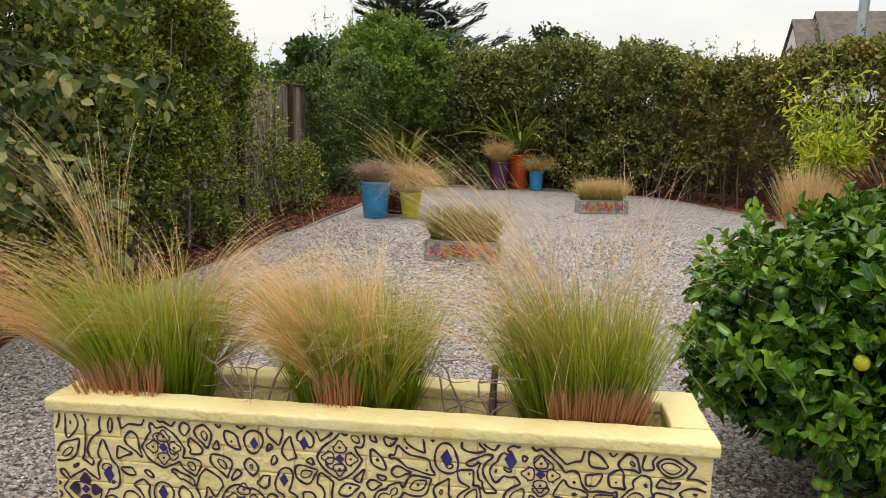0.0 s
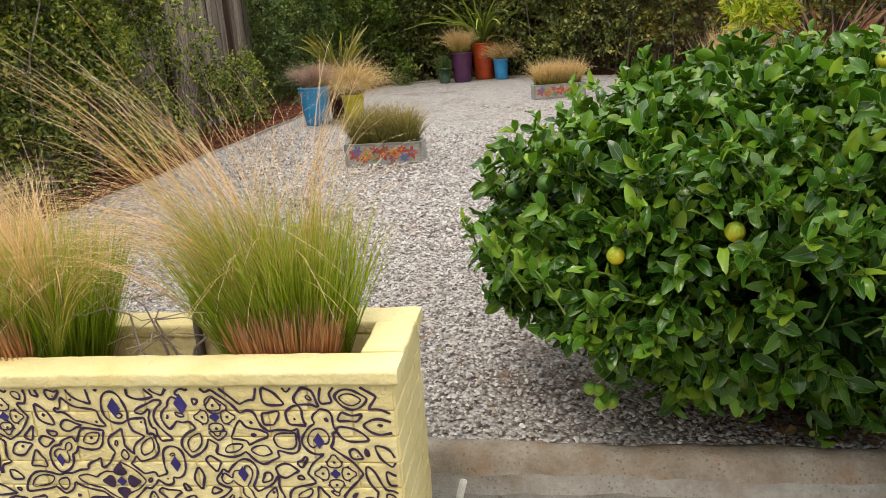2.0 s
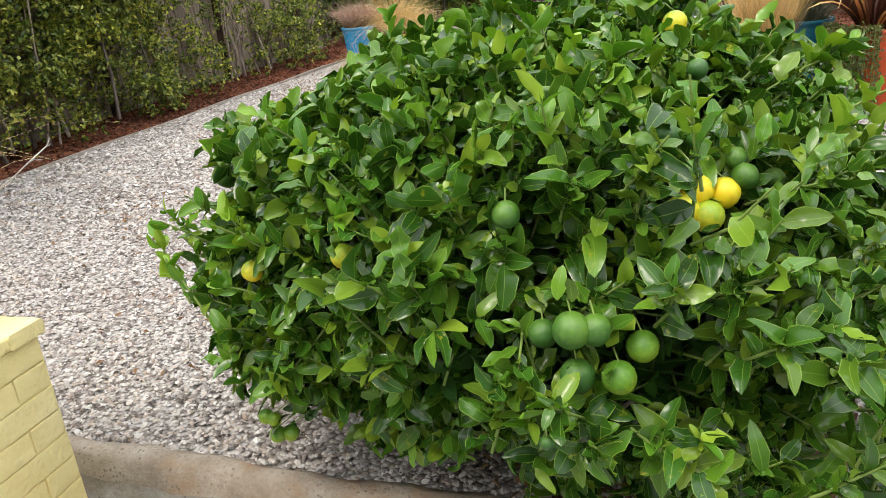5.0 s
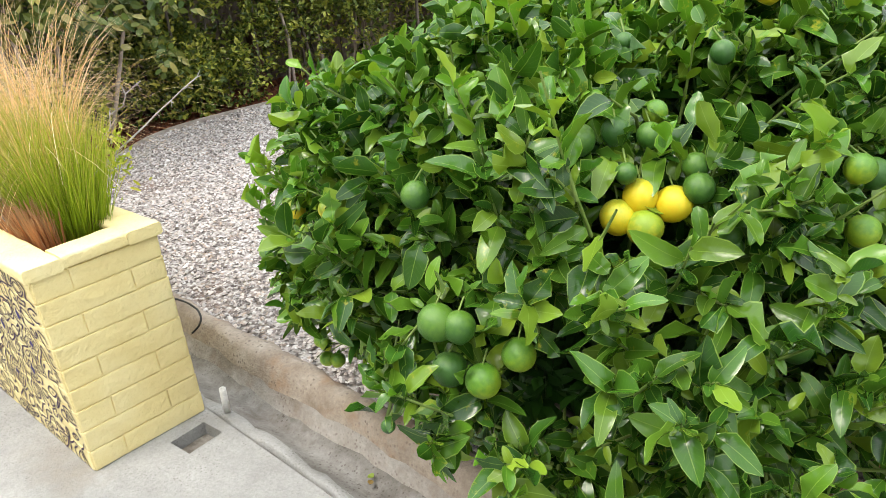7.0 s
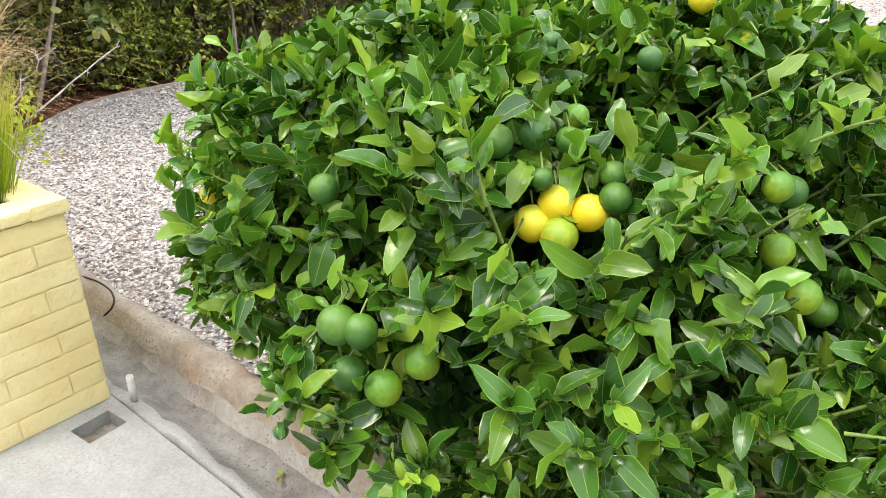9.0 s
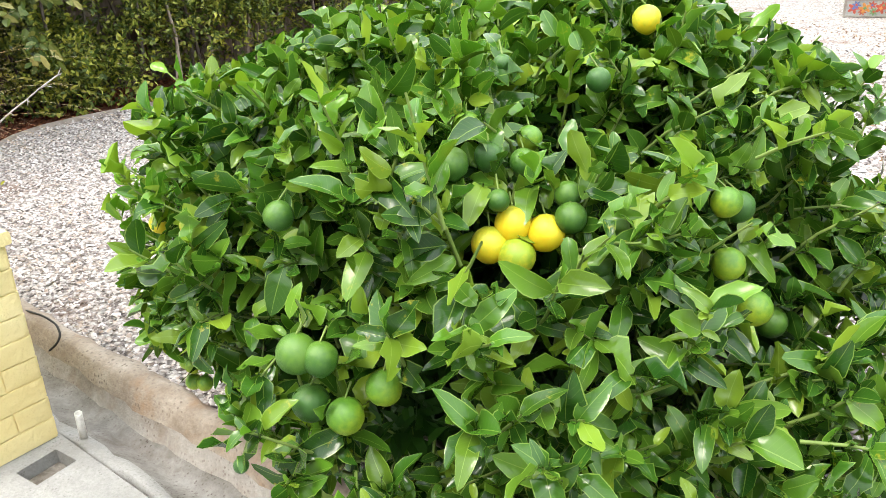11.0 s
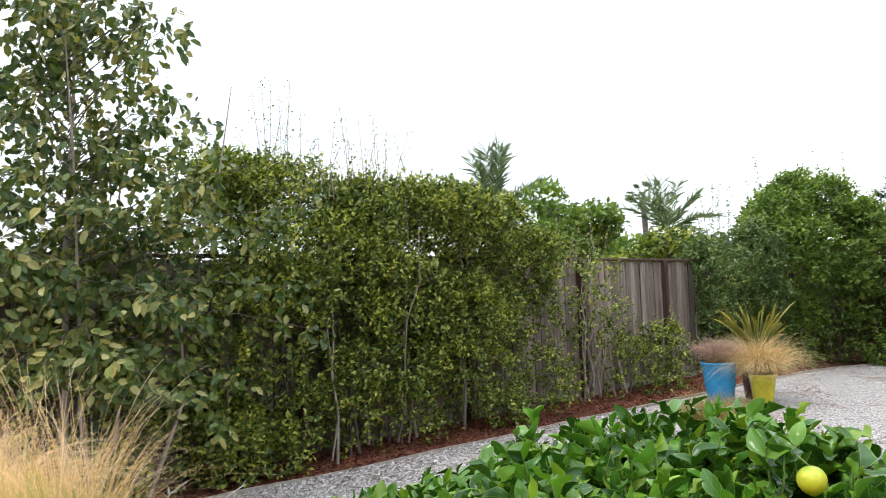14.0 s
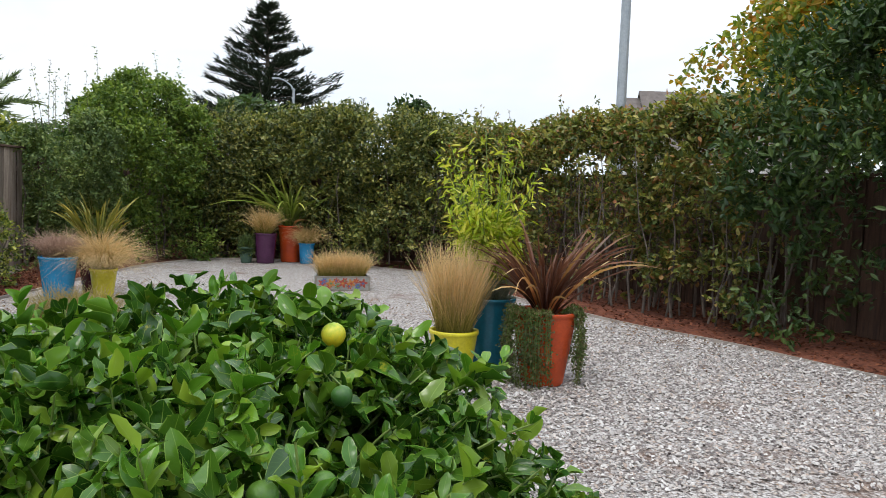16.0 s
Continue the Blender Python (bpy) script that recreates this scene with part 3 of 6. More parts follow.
def ground_sheet(name, outline, z, mat, label, category):
    bm = bmesh.new()
    bm.faces.new([bm.verts.new((x, y, z)) for x, y in outline])
    bmesh.ops.triangulate(bm, faces=bm.faces[:])
    return setting(name, bm_mesh(name, bm, mat), label, category)


# ---- ground ----
GRAVEL_EDGE = [(-1.9, -5.9), (-1.95, 1.5), (-2.02, 3.0), (-2.2, 3.6), (-2.45, 3.9), (-2.56, 4.25), (-2.42, 5.0), (-2.25, 6.6), (-2.08, 8.7), (-1.85, 11.0), (-1.55, 14.3), (-1.1, 16.0), (-0.2, 16.75), (1.5, 16.6), (3.0, 15.6), (4.0, 14.4), (4.5, 12.3), (5.3, 10.25), (6.35, 8.5), (7.0, 7.2), (8.3, 4.2), (8.6, 1.75)]


def smooth_line(pts, step=0.25):
    """A rounded polyline through the points, at about even steps."""
    p = np.array(pts, float)
    for _ in range(2):
        q = [p[0]]
        for a, b in zip(p[:-1], p[1:]):
            q += [a * 0.75 + b * 0.25, a * 0.25 + b * 0.75]
        p = np.array(q + [p[-1]])
    d = np.r_[0, np.cumsum(np.linalg.norm(np.diff(p, axis=0), axis=1))]
    s = np.arange(0, d[-1], step)
    return np.stack([np.interp(s, d, p[:, i]) for i in range(p.shape[1])], 1)


EDGE = smooth_line(GRAVEL_EDGE)
ground_sheet("ground", [(-400, -60), (400, -60), (400, 400), (-400, 400)], -0.14, EARTH, "bare brown earth under the garden, reaching to the horizon", "ground")
ground_sheet("mulch_bed", [(-6, -6), (-1.95, -6), (-1.95, 2.71), (9, 1.64), (13, 1.6), (13, 24), (-8, 24)], -0.035, MULCH, "red-brown bark mulch bed under the hedges", "mulch")
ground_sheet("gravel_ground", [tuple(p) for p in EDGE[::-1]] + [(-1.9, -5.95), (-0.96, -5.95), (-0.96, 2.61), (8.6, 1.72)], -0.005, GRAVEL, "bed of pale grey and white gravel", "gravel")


def inside(pts, poly):
    x, y = pts[:, 0], pts[:, 1]
    hit = np.zeros(len(pts), bool)
    for (x0, y0), (x1, y1) in zip(poly, np.roll(poly, -1, axis=0)):
        c = ((y0 > y) != (y1 > y)) & (x < (x1 - x0) * (y - y0) / (y1 - y0 + 1e-12) + x0)
        hit ^= c
    return hit


def kerb_y(x):
    return 2.47 - 0.10 * (x - 0.3)


GRAVEL_POLY = np.vstack([EDGE, [(8.6, 1.72), (-0.96, 2.61), (-0.96, -5.95)]])


def pebbles(name, n, x0, y0, x1, y1, size, label):
    """Loose stones strewn over a stretch of the gravel, each a small uneven lump."""
    p = np.stack([rng.uniform(x0, x1, n), rng.uniform(y0, y1, n)], 1)
    p = p[inside(p, GRAVEL_POLY) & ((p[:, 1] > kerb_y(p[:, 0]) + 0.01) | (p[:, 0] < -0.98))]
    # the strewn stretch thins out towards its far and right borders
    rim = np.minimum(x1 - p[:, 0], y1 - p[:, 1])
    p = p[rng.uniform(size=len(p)) < np.clip(rim / 1.1, 0, 1)]
    n = len(p)
    # a rough chip: six corners below, three on top
    low = [(math.cos(q), math.sin(q), -0.15) for q in np.linspace(0, 2 * np.pi, 6, endpoint=False)]
    high = [(0.55 * math.cos(q), 0.55 * math.sin(q), 0.8) for q in np.linspace(0.5, 0.5 + 2 * np.pi, 3, endpoint=False)]
    ico = np.array(low + high)
    tri = np.array([(0, 1, 6), (1, 2, 6), (2, 7, 6), (2, 3, 7), (3, 4, 7), (4, 8, 7), (4, 5, 8), (5, 0, 8), (0, 6, 8), (6, 7, 8)])
    k = len(ico)
    r = size * np.where(rng.uniform(size=n) < 0.5, rng.uniform(0.35, 0.8, n), rng.uniform(0.8, 1.4, n))
    axes = np.stack([rng.uniform(0.8, 1.4, n), rng.uniform(0.6, 1.0, n), rng.uniform(0.4, 0.75, n)], 1) * r[:, None]
    a = rng.uniform(0, 6.28, n)
    V = ico[None] * axes[:, None] * rng.uniform(0.75, 1.2, (n, k, 1))
    tilt = rng.normal(size=(n, 1)) * 0.35
    V[:, :, 2] += V[:, :, 0] * tilt
    ca, sa = np.cos(a)[:, None], np.sin(a)[:, None]
    X = V[:, :, 0] * ca - V[:, :, 1] * sa + p[:, None, 0]
    Y = V[:, :, 0] * sa + V[:, :, 1] * ca + p[:, None, 1]
    Z = V[:, :, 2] + (axes[:, 2] * 0.4 + rng.uniform(0, 0.012, n))[:, None]
    V = np.stack([X, Y, Z], 2).reshape(-1, 3)
    F = (np.arange(n)[:, None, None] * k + tri[None]).reshape(-1, 3)
    return tagged(new(name, mesh_of(name, V, F, PEBBLE)), label, "gravel", "", "stuff")


# ---- patio, gutter and edging ----
PATIO_Z = -0.05


def kerb_mesh():
    prof = [(0.05, -0.10), (0.03, 0.012), (0.0, 0.026), (-0.035, 0.024), (-0.05, 0.012), (-0.075, -0.045), (-0.10, -0.095), (-0.15, -0.112), (-0.195, -0.092), (-0.23, -0.064), (-0.262, -0.053), (-0.27, -0.056), (-0.272, -0.10)]
    xs = np.arange(-0.96, 9.0, 0.06)
    V, F, k = [], [], len(prof)
    for x in xs:
        for o, z in prof:
            w = 0.006 * math.sin(7 * x + o * 30) + 0.004 * math.sin(23 * x + o * 11) + 0.003 * math.sin(61 * x + o * 90)
            V.append((x, kerb_y(x) + o + w, z + 0.4 * w))
    for i in range(len(xs) - 1):
        for j in range(k - 1):
            F.append((i * k + j, i * k + j + 1, (i + 1) * k + j + 1, (i + 1) * k + j))
    me = mesh_of("gutter_kerb", V, F, [KERB_CONCRETE, KERB_FACE, GUTTER, CONCRETE], smooth=True)
    strip = [0, 0, 0, 0, 0, 1, 2, 2, 2, 3, 3, 3]
    me.polygons.foreach_set("material_index", [strip[i % (k - 1)] for i in range(len(F))])
    return me


setting("gutter_kerb", kerb_mesh(), "worn concrete kerb with a rust-stained gutter along the gravel", "kerb")

DRAIN = (0.985, 1.955, 1.085, 2.075)


def patio_mesh():
    """Concrete slab with a drain opening cut through it."""
    bm = bmesh.new()
    x0, y0, x1, y1 = DRAIN
    far = lambda x: kerb_y(x) - 0.282
    xs = [-0.955, 0.2, x0, x1, 3, 9.0]
    for a, b in zip(xs[:-1], xs[1:]):
        spans = [(-6.0, -6.0, far(a), far(b))]
        if (a, b) == (x0, x1):
            spans = [(-6.0, -6.0, y0, y0), (y1, y1, far(a), far(b))]
        for ya, yb, za, zb in spans:
            bm.faces.new([bm.verts.new(p) for p in ((a, ya, PATIO_Z), (b, yb, PATIO_Z), (b, zb, PATIO_Z), (a, za, PATIO_Z))])
    bmesh.ops.remove_doubles(bm, verts=bm.verts[:], dist=0.0005)
    border = [e for e in bm.edges if e.is_boundary]
    made = bmesh.ops.extrude_edge_only(bm, edges=border)["geom"]
    for v in made:
        if isinstance(v, bmesh.types.BMVert):
            v.co.z -= 0.07
    return bm_mesh("patio", bm, CONCRETE)


setting("patio", patio_mesh(), "grey weathered concrete patio slab with a long crack", "patio")
joint_v = [(x, kerb_y(x) + o + 0.0015 * math.sin(x * 37), -0.066 + 0.002 * math.sin(x * 53)) for x in np.arange(-0.95, 8.9, 0.05) for o in (-0.281, -0.273)]
joint_f = [(2 * i, 2 * i + 1, 2 * i + 3, 2 * i + 2) for i in range(len(joint_v) // 2 - 1)]
setting("slab_joint", mesh_of("slab_joint", joint_v, joint_f, EARTH), "dark dirt-filled joint between slab and gutter", "joint")
drain = thing("drain_hole", 1.035, 2.015, -0.11, "small rectangular drain hole full of dirt in the concrete", "drain")
part("drain_bed", box_bm(-0.05, -0.06, -0.02, 0.05, 0.06, 0.02, 0.008), DRY_DIRT, drain)

pipe = thing("pipe_stub", 1.0, 2.155, PATIO_Z, "short broken white plastic pipe standing in the concrete", "pipe")
part("tube", lathe("tube", [(0.011, -0.02), (0.011, 0.10), (0.0085, 0.10), (0.0085, 0.03), (0.0, 0.03)], PVC, 16), None, pipe, m=pose(0, 0, 0, 6, 14, 0))
cable = thing("black_cable", 0.62, 2.42, 0.02, "thin black cable looped over the concrete kerb", "cable")
part("cable_loop", tubes("cable_loop", [(smooth_line([(-0.42, 0.05, 0.0), (-0.26, 0.03, 0.03), (-0.15, 0.01, 0.035), (-0.11, -0.005, 0.038), (-0.075, -0.02, 0.026), (-0.075, -0.04, 0.0), (-0.11, -0.055, -0.03)], 0.012), 0.004)], RUBBER, 7), None, cable)


def edging_mesh(line, z0, z1, thick):
    V, F = [], []
    d = np.gradient(line, axis=0)
    nrm = unit(np.stack([-d[:, 1], d[:, 0]], 1)) * thick / 2
    for p, n in zip(line, nrm):
        wob = 0.006 * math.sin(p[1] * 3.1)
        V += [(p[0] - n[0], p[1] - n[1], z0), (p[0] - n[0], p[1] - n[1], z1 + wob), (p[0] + n[0], p[1] + n[1], z1 + wob), (p[0] + n[0], p[1] + n[1], z0)]
    for i in range(len(line) - 1):
        for j in range(4):
            k = (j + 1) % 4
            F.append((i * 4 + j, i * 4 + k, (i + 1) * 4 + k, (i + 1) * 4 + j))
    return mesh_of("edging", V, F, EDGING)


bed_board = edging_mesh(np.array([(-3.28, 9.6), (-3.2, 11.3), (-3.08, 12.7), (-2.98, 13.8)]), -0.05, 0.05, 0.03)
setting("border_board", bed_board, "pale weathered board lying at the foot of the fence", "edging")
setting("bed_edging", edging_mesh(EDGE, -0.06, 0.025, 0.022), "thin weathered wooden edging board round the gravel", "edging")


# ---- unseen wall and roof added behind the patio to block low light ----
blocking_wall = box_bm(-7.0, -3.0, -0.1, 11.0, -2.75, 2.9)
setting("unseen_wall_south", bm_mesh("unseen_wall_south", blocking_wall, STUCCO), "unseen plain stucco wall added behind the patio to block low light", "wall")
setting("unseen_roof_south", bm_mesh("unseen_roof_south", box_bm(-7.3, -6.5, 2.904, 11.3, -2.05, 3.1, 0.02), SHINGLE), "unseen plain roof overhang added behind the patio to block light", "roof")

# ---- fences ----
def fence(name, x0, y0, x1, y1, height, mat, label, cap=True):
    """Board fence from one end to the other: vertical boards, posts, rails and a cap rail."""
    n = math.hypot(x1 - x0, y1 - y0)
    f = thing(name, x0, y0, -0.05, label, "fence", "", "structure", math.degrees(math.atan2(y1 - y0, x1 - x0)))
    pitch = 0.145
    boards = [bm_mesh("board", box_bm(0, -0.009, 0.02, pitch - g, 0.009, height + dz, 0.003, 1), mat) for g, dz in ((0.006, 0.0), (0.009, -0.012), (0.004, 0.006))]
    for i in range(int(n / pitch)):
        part("board", boards[(i * 7 + i // 3) % 3], None, f, m=pose(i * pitch, 0.006 * math.sin(i * 2.3), 0, 0.4 * math.sin(i * 1.7), 0, 0))
    post = bm_mesh("post", box_bm(-0.045, -0.045, 0, 0.045, 0.045, height + 0.03, 0.006, 1), WOOD_DARK)
    for i in range(int(n / 2.4) + 1):
        part("post", post, None, f, m=pose(min(i * 2.4, n), -0.056, 0))
    # unseen sheet added to stop light showing through between the boards
    part("backing", box_bm(0, 0.054, 0.03, n, 0.06, height - 0.03), WOOD_DARK, f)
    for z in (0.35, height - 0.35):
        part("rail", box_bm(0, 0.013, z, n, 0.052, z + 0.085, 0.004, 1), mat, f)
    if cap:
        part("cap_rail", box_bm(-0.02, -0.06, height + 0.01, n + 0.02, 0.04, height + 0.045, 0.005, 1), WOOD_DARK, f)
    return f


fence("fence_west", -3.62, 1.0, -3.06, 14.05, 1.98, WOOD_GREY, "weathered grey board fence with a dark cap rail")
fence("fence_west_return", -3.9, 14.3, -2.4, 18.6, 1.85, WOOD_DARK, "dark stained board fence behind the shrubs")
fence("fence_north", -2.4, 18.6, 5.2, 17.2, 1.85, WOOD_DARK, "dark stained board fence at the end of the garden")
fence("fence_east", 5.2, 17.2, 10.6, 3.5, 1.89, WOOD_DARK, "dark red-brown stained board fence behind the hedge")


# ---- hedges ----
def hedge(name, line, height, thick, count, leaf, mat, label, bottom=0.1, gap=-0.75, stems=0.4, width=0.62, category="hedge", stem_mat=None, shoots=0, shoot_up=0.0, round_top=0.0, low_sparse=0.0, clump=0.26, tops=None, oval=True):
    """A row of shrubs along a line: rounded clumps of sprigs on the outside, a thinner dark inside, gaps, bare stems and stray shoots."""
    line = np.array(line, float)
    d = np.r_[0, np.cumsum(np.linalg.norm(np.diff(line, axis=0), axis=1))]
    h = thing(name, *line[0], -0.04, label, category)
    origin = np.array([*line[0], -0.04])
    tops = np.full(len(line), height) if tops is None else np.array(tops, float)

    def spot(s):
        c = np.stack([np.interp(s, d, line[:, i]) for i in range(2)], 1)
        e = np.stack([np.interp(s + 0.05, d, line[:, i]) - np.interp(s - 0.05, d, line[:, i]) for i in range(2)], 1)
        e = unit(e)
        return c, np.stack([-e[:, 1], e[:, 0]], 1)

    def top_at(s):
        t = np.interp(s, d, tops) * (1 + 0.08 * lumps(np.stack([s, s * 0, s * 0], 1), 0.9))
        return t * (1 - round_top * np.abs(2 * s / d[-1] - 1) ** 2.5)

    # clumps over the two faces and the top
    nb = int(d[-1] * (2 * height + thick) / (clump * clump) * 1.25)
    s, v, zeta = rng.uniform(0, d[-1], nb), rng.uniform(-1, 1, nb), rng.uniform(0, 1, nb)
    on_top = rng.uniform(size=nb) < thick / (2 * height + thick) * 1.3
    v = np.where(on_top, v, np.sign(v))
    zeta = np.where(on_top, 1.0, zeta)
    radius = clump * rng.uniform(0.55, 1.3, nb)
    c, side = spot(s)
    top = top_at(s)
    waist = np.sqrt(np.clip(1 - np.clip((zeta - 0.7) / 0.3, 0, 1) ** 2 * 0.7, 0.05, 1))
    p = np.empty((nb, 3))
    p[:, 2] = np.minimum(bottom + zeta * (top - bottom), top - radius * 0.55)
    p[:, :2] = c + side * (np.sign(v) * np.clip(np.abs(v) * waist * thick / 2 - radius * 0.5, 0, None) + 0.13 * thick * lumps(np.stack([s, p[:, 2], v], 1), 0.8))[:, None]
    keep = lumps(p, 0.5) > gap + 0.22 * rng.normal(size=nb)
    keep &= rng.uniform(size=nb) > low_sparse * (1 - zeta) ** (0.8 if low_sparse > 0.9 else 1.5)
    p, v, side, radius = p[keep], v[keep], side[keep], radius[keep]
    per = 10
    n = int(count / per)
    pick = rng.choice(len(p), int(n * 0.8), p=radius ** 2 / (radius ** 2).sum())
    face = np.concatenate([side * np.sign(v)[:, None], np.full((len(p), 1), 0.75)], 1)
    way = unit(rng.normal(size=(len(pick), 3)) + face[pick] * 0.8)
    q = p[pick] + way * (radius[pick] * rng.uniform(0.35, 1.05, len(pick)) ** 0.5)[:, None]
    # a thin scatter inside
    m = n - len(pick)
    s2, z2 = rng.uniform(0, d[-1], m), rng.uniform(0, 0.93, m)
    c2, side2 = spot(s2)
    q2 = np.empty((m, 3))
    q2[:, :2] = c2 + side2 * (rng.uniform(-0.4, 0.4, m) * thick)[:, None]
    q2[:, 2] = bottom + z2 * (top_at(s2) - bottom)
    ok = rng.uniform(size=m) > low_sparse * (1 - z2)
    q, way = np.concatenate([q, q2[ok]]), np.concatenate([way, unit(rng.normal(size=(ok.sum(), 3)))])
    # each sprig carries its leaves along a short twig
    q, way = np.repeat(q, per, axis=0), np.repeat(unit(way + np.array([0, 0, 0.35]) + rng.normal(size=way.shape) * 0.3), per, axis=0)
    q = q + way * rng.uniform(-1.0, 1.6, (len(q), 1)) * leaf + rng.normal(size=q.shape) * leaf * 0.28
    q[:, 2] = np.maximum(q[:, 2], 0.02)
    out = way * 0.7 + rng.normal(size=(len(q), 3)) * 0.7
    up = way * 0.7 + np.array([0, 0, 0.9])
    part("foliage", leaves("foliage", q - origin, out, mat, leaf, leaf * width, 0.2, 0.2, up=up, spread=0.45, oval=oval), None, h)
    paths = []
    for _ in range(int(d[-1] / stems) if stems else 0):
        s0 = rng.uniform(0, d[-1], 1)
        c0, sd = spot(s0)
        o = rng.uniform(-0.45, 0.45) * thick
        foot = np.array([*(c0[0] + sd[0] * o), 0.0])
        tip = foot + np.array([*(rng.normal(size=2) * 0.22), height * rng.uniform(0.65, 0.95)])
        ts = np.linspace(0, 1, 6)[:, None]
        pts = foot + (tip - foot) * ts + rng.normal(size=(6, 3)) * 0.035
        paths.append((pts - origin, np.linspace(rng.uniform(0.010, 0.024), 0.004, 6)))
    for one in paths:
        part("stem", tubes("stem", [one], stem_mat or BARK), None, h)
    if shoots:
        pts, dirs, sp = [], [], []
        for _ in range(shoots):
            s0 = rng.uniform(0, d[-1], 1)
            c0, sd = spot(s0)
            z0 = float(np.interp(s0, d, tops)[0]) * 0.92
            foot = np.array([*(c0[0] + sd[0] * rng.uniform(-0.3, 0.3) * thick), z0])
            tip = foot + np.array([*(rng.normal(size=2) * 0.12), rng.uniform(0.25, 0.6) + shoot_up * rng.uniform(0, 1)])
            sp.append(([foot - origin, (foot + tip) / 2 - origin + rng.normal(size=3) * 0.02, tip - origin], [0.006, 0.004, 0.002]))
            m = 26
            u = rng.uniform(0.15, 1, (m, 1))
            pts.append(foot + (tip - foot) * u + rng.normal(size=(m, 3)) * 0.025)
            dirs.append(np.array([0, 0, 0.5]) + rng.normal(size=(m, 3)))
        part("shoot_foliage", leaves("shoot_foliage", np.concatenate(pts) - origin, np.concatenate(dirs), mat, leaf * 0.9, leaf * 0.45), None, h)
        for one in sp:
            part("shoot", tubes("shoot", [one], stem_mat or BARK, 4), None, h)
    return h


hedge("hedge", [(-3.22, 4.5), (-3.15, 5.6), (-3.1, 6.7), (-3.05, 8.1), (-3.05, 8.8), (-3.05, 9.25)], 2.6, 0.85, 130000, 0.054, HEDGE_LEFT, "tall loose green hedge growing against the board fence", 0.04, gap=-0.62, low_sparse=0.42, stems=0.2, tops=(2.70, 2.65, 2.48, 2.40, 2.38, 2.1), oval=False, clump=0.3)
hedge("shrub", [(-2.95, 5.0), (-2.95, 6.9)], 2.7, 0.5, 2500, 0.035, HEDGE_LEFT, "tall whippy shoots with tiny leaves standing above the hedge", 1.2, stems=0.25, category="shrub", shoots=34, shoot_up=0.75, stem_mat=TWIG)
hedge("shrub", [(-2.92, 9.6), (-2.85, 11.0)], 1.9, 0.5, 3000, 0.05, HEDGE_LEFT, "open thin green shrub before the board fence", 0.05, gap=0.0, stems=0.12, round_top=0.35, category="shrub", shoots=10, shoot_up=0.3, stem_mat=TWIG)
hedge("shrub", [(-2.75, 11.2), (-2.65, 12.6)], 0.85, 0.6, 3600, 0.05, HEDGE_LEFT, "small open green shrub before the board fence", 0.05, stems=0.2, round_top=0.3, category="shrub", shoots=5)
hedge("shrub", [(-3.25, 3.8), (-3.15, 5.0)], 0.75, 0.5, 8500, 0.05, HEDGE_LEFT, "small low green shrub in the mulch bed", 0.03, stems=0.4, round_top=0.4, category="shrub", clump=0.17)
hedge("shrub", [(-2.95, 14.0), (-2.2, 15.2)], 2.45, 1.1, 22000, 0.06, SHRUB_GREY, "tall grey-green shrub at the end of the board fence", 0.06, stems=0.3, round_top=0.25, category="shrub", shoots=9, shoot_up=0.7, gap=-0.5)
hedge("shrub", [(-2.7, 15.6), (-1.0, 17.0)], 3.25, 1.5, 34000, 0.07, SHRUB_BRIGHT, "tall fresh green shrub in the corner of the garden", 0.06, stems=0.3, round_top=0.25, category="shrub", shoots=8, shoot_up=0.5, gap=-0.6, clump=0.3)
hedge("hedge", [(-1.6, 17.5), (0.3, 17.5), (2.6, 16.7), (4.4, 15.4)], 2.75, 1.4, 76000, 0.085, HEDGE_FAR, "tall dark green hedge along the end of the garden", 0.06, gap=-0.75, low_sparse=0.5, stems=0.2, shoots=30, shoot_up=0.3, clump=0.42, tops=(2.8, 2.62, 2.75, 2.4), oval=False)
hedge("hedge", [(4.4, 15.4), (5.2, 13.6), (6.1, 11.8)], 2.4, 0.95, 30000, 0.075, HEDGE_RIGHT, "tall loose hedge with reddening leaves before a dark fence", 0.1, gap=-0.65, stems=0.10, low_sparse=0.92, shoots=26, shoot_up=0.35, tops=(2.38, 2.32, 2.42))
hedge("hedge", [(6.1, 11.8), (6.6, 10.8), (7.2, 9.4)], 2.45, 0.95, 18000, 0.08, HEDGE_RIGHT, "thin leggy hedge with bare stems before a dark fence", 0.15, gap=-0.4, stems=0.06, low_sparse=0.9, shoots=18, tops=(2.42, 2.5, 2.45))
hedge("tree", [(7.5, 9.6), (9.5, 5.9)], 3.55, 1.9, 42000, 0.105, BIG_DARK, "big dense dark green evergreen shrub beside the gravel", 0.25, stems=0.2, round_top=0.15, category="tree", low_sparse=0.75, gap=-0.6, width=0.42, clump=0.3)


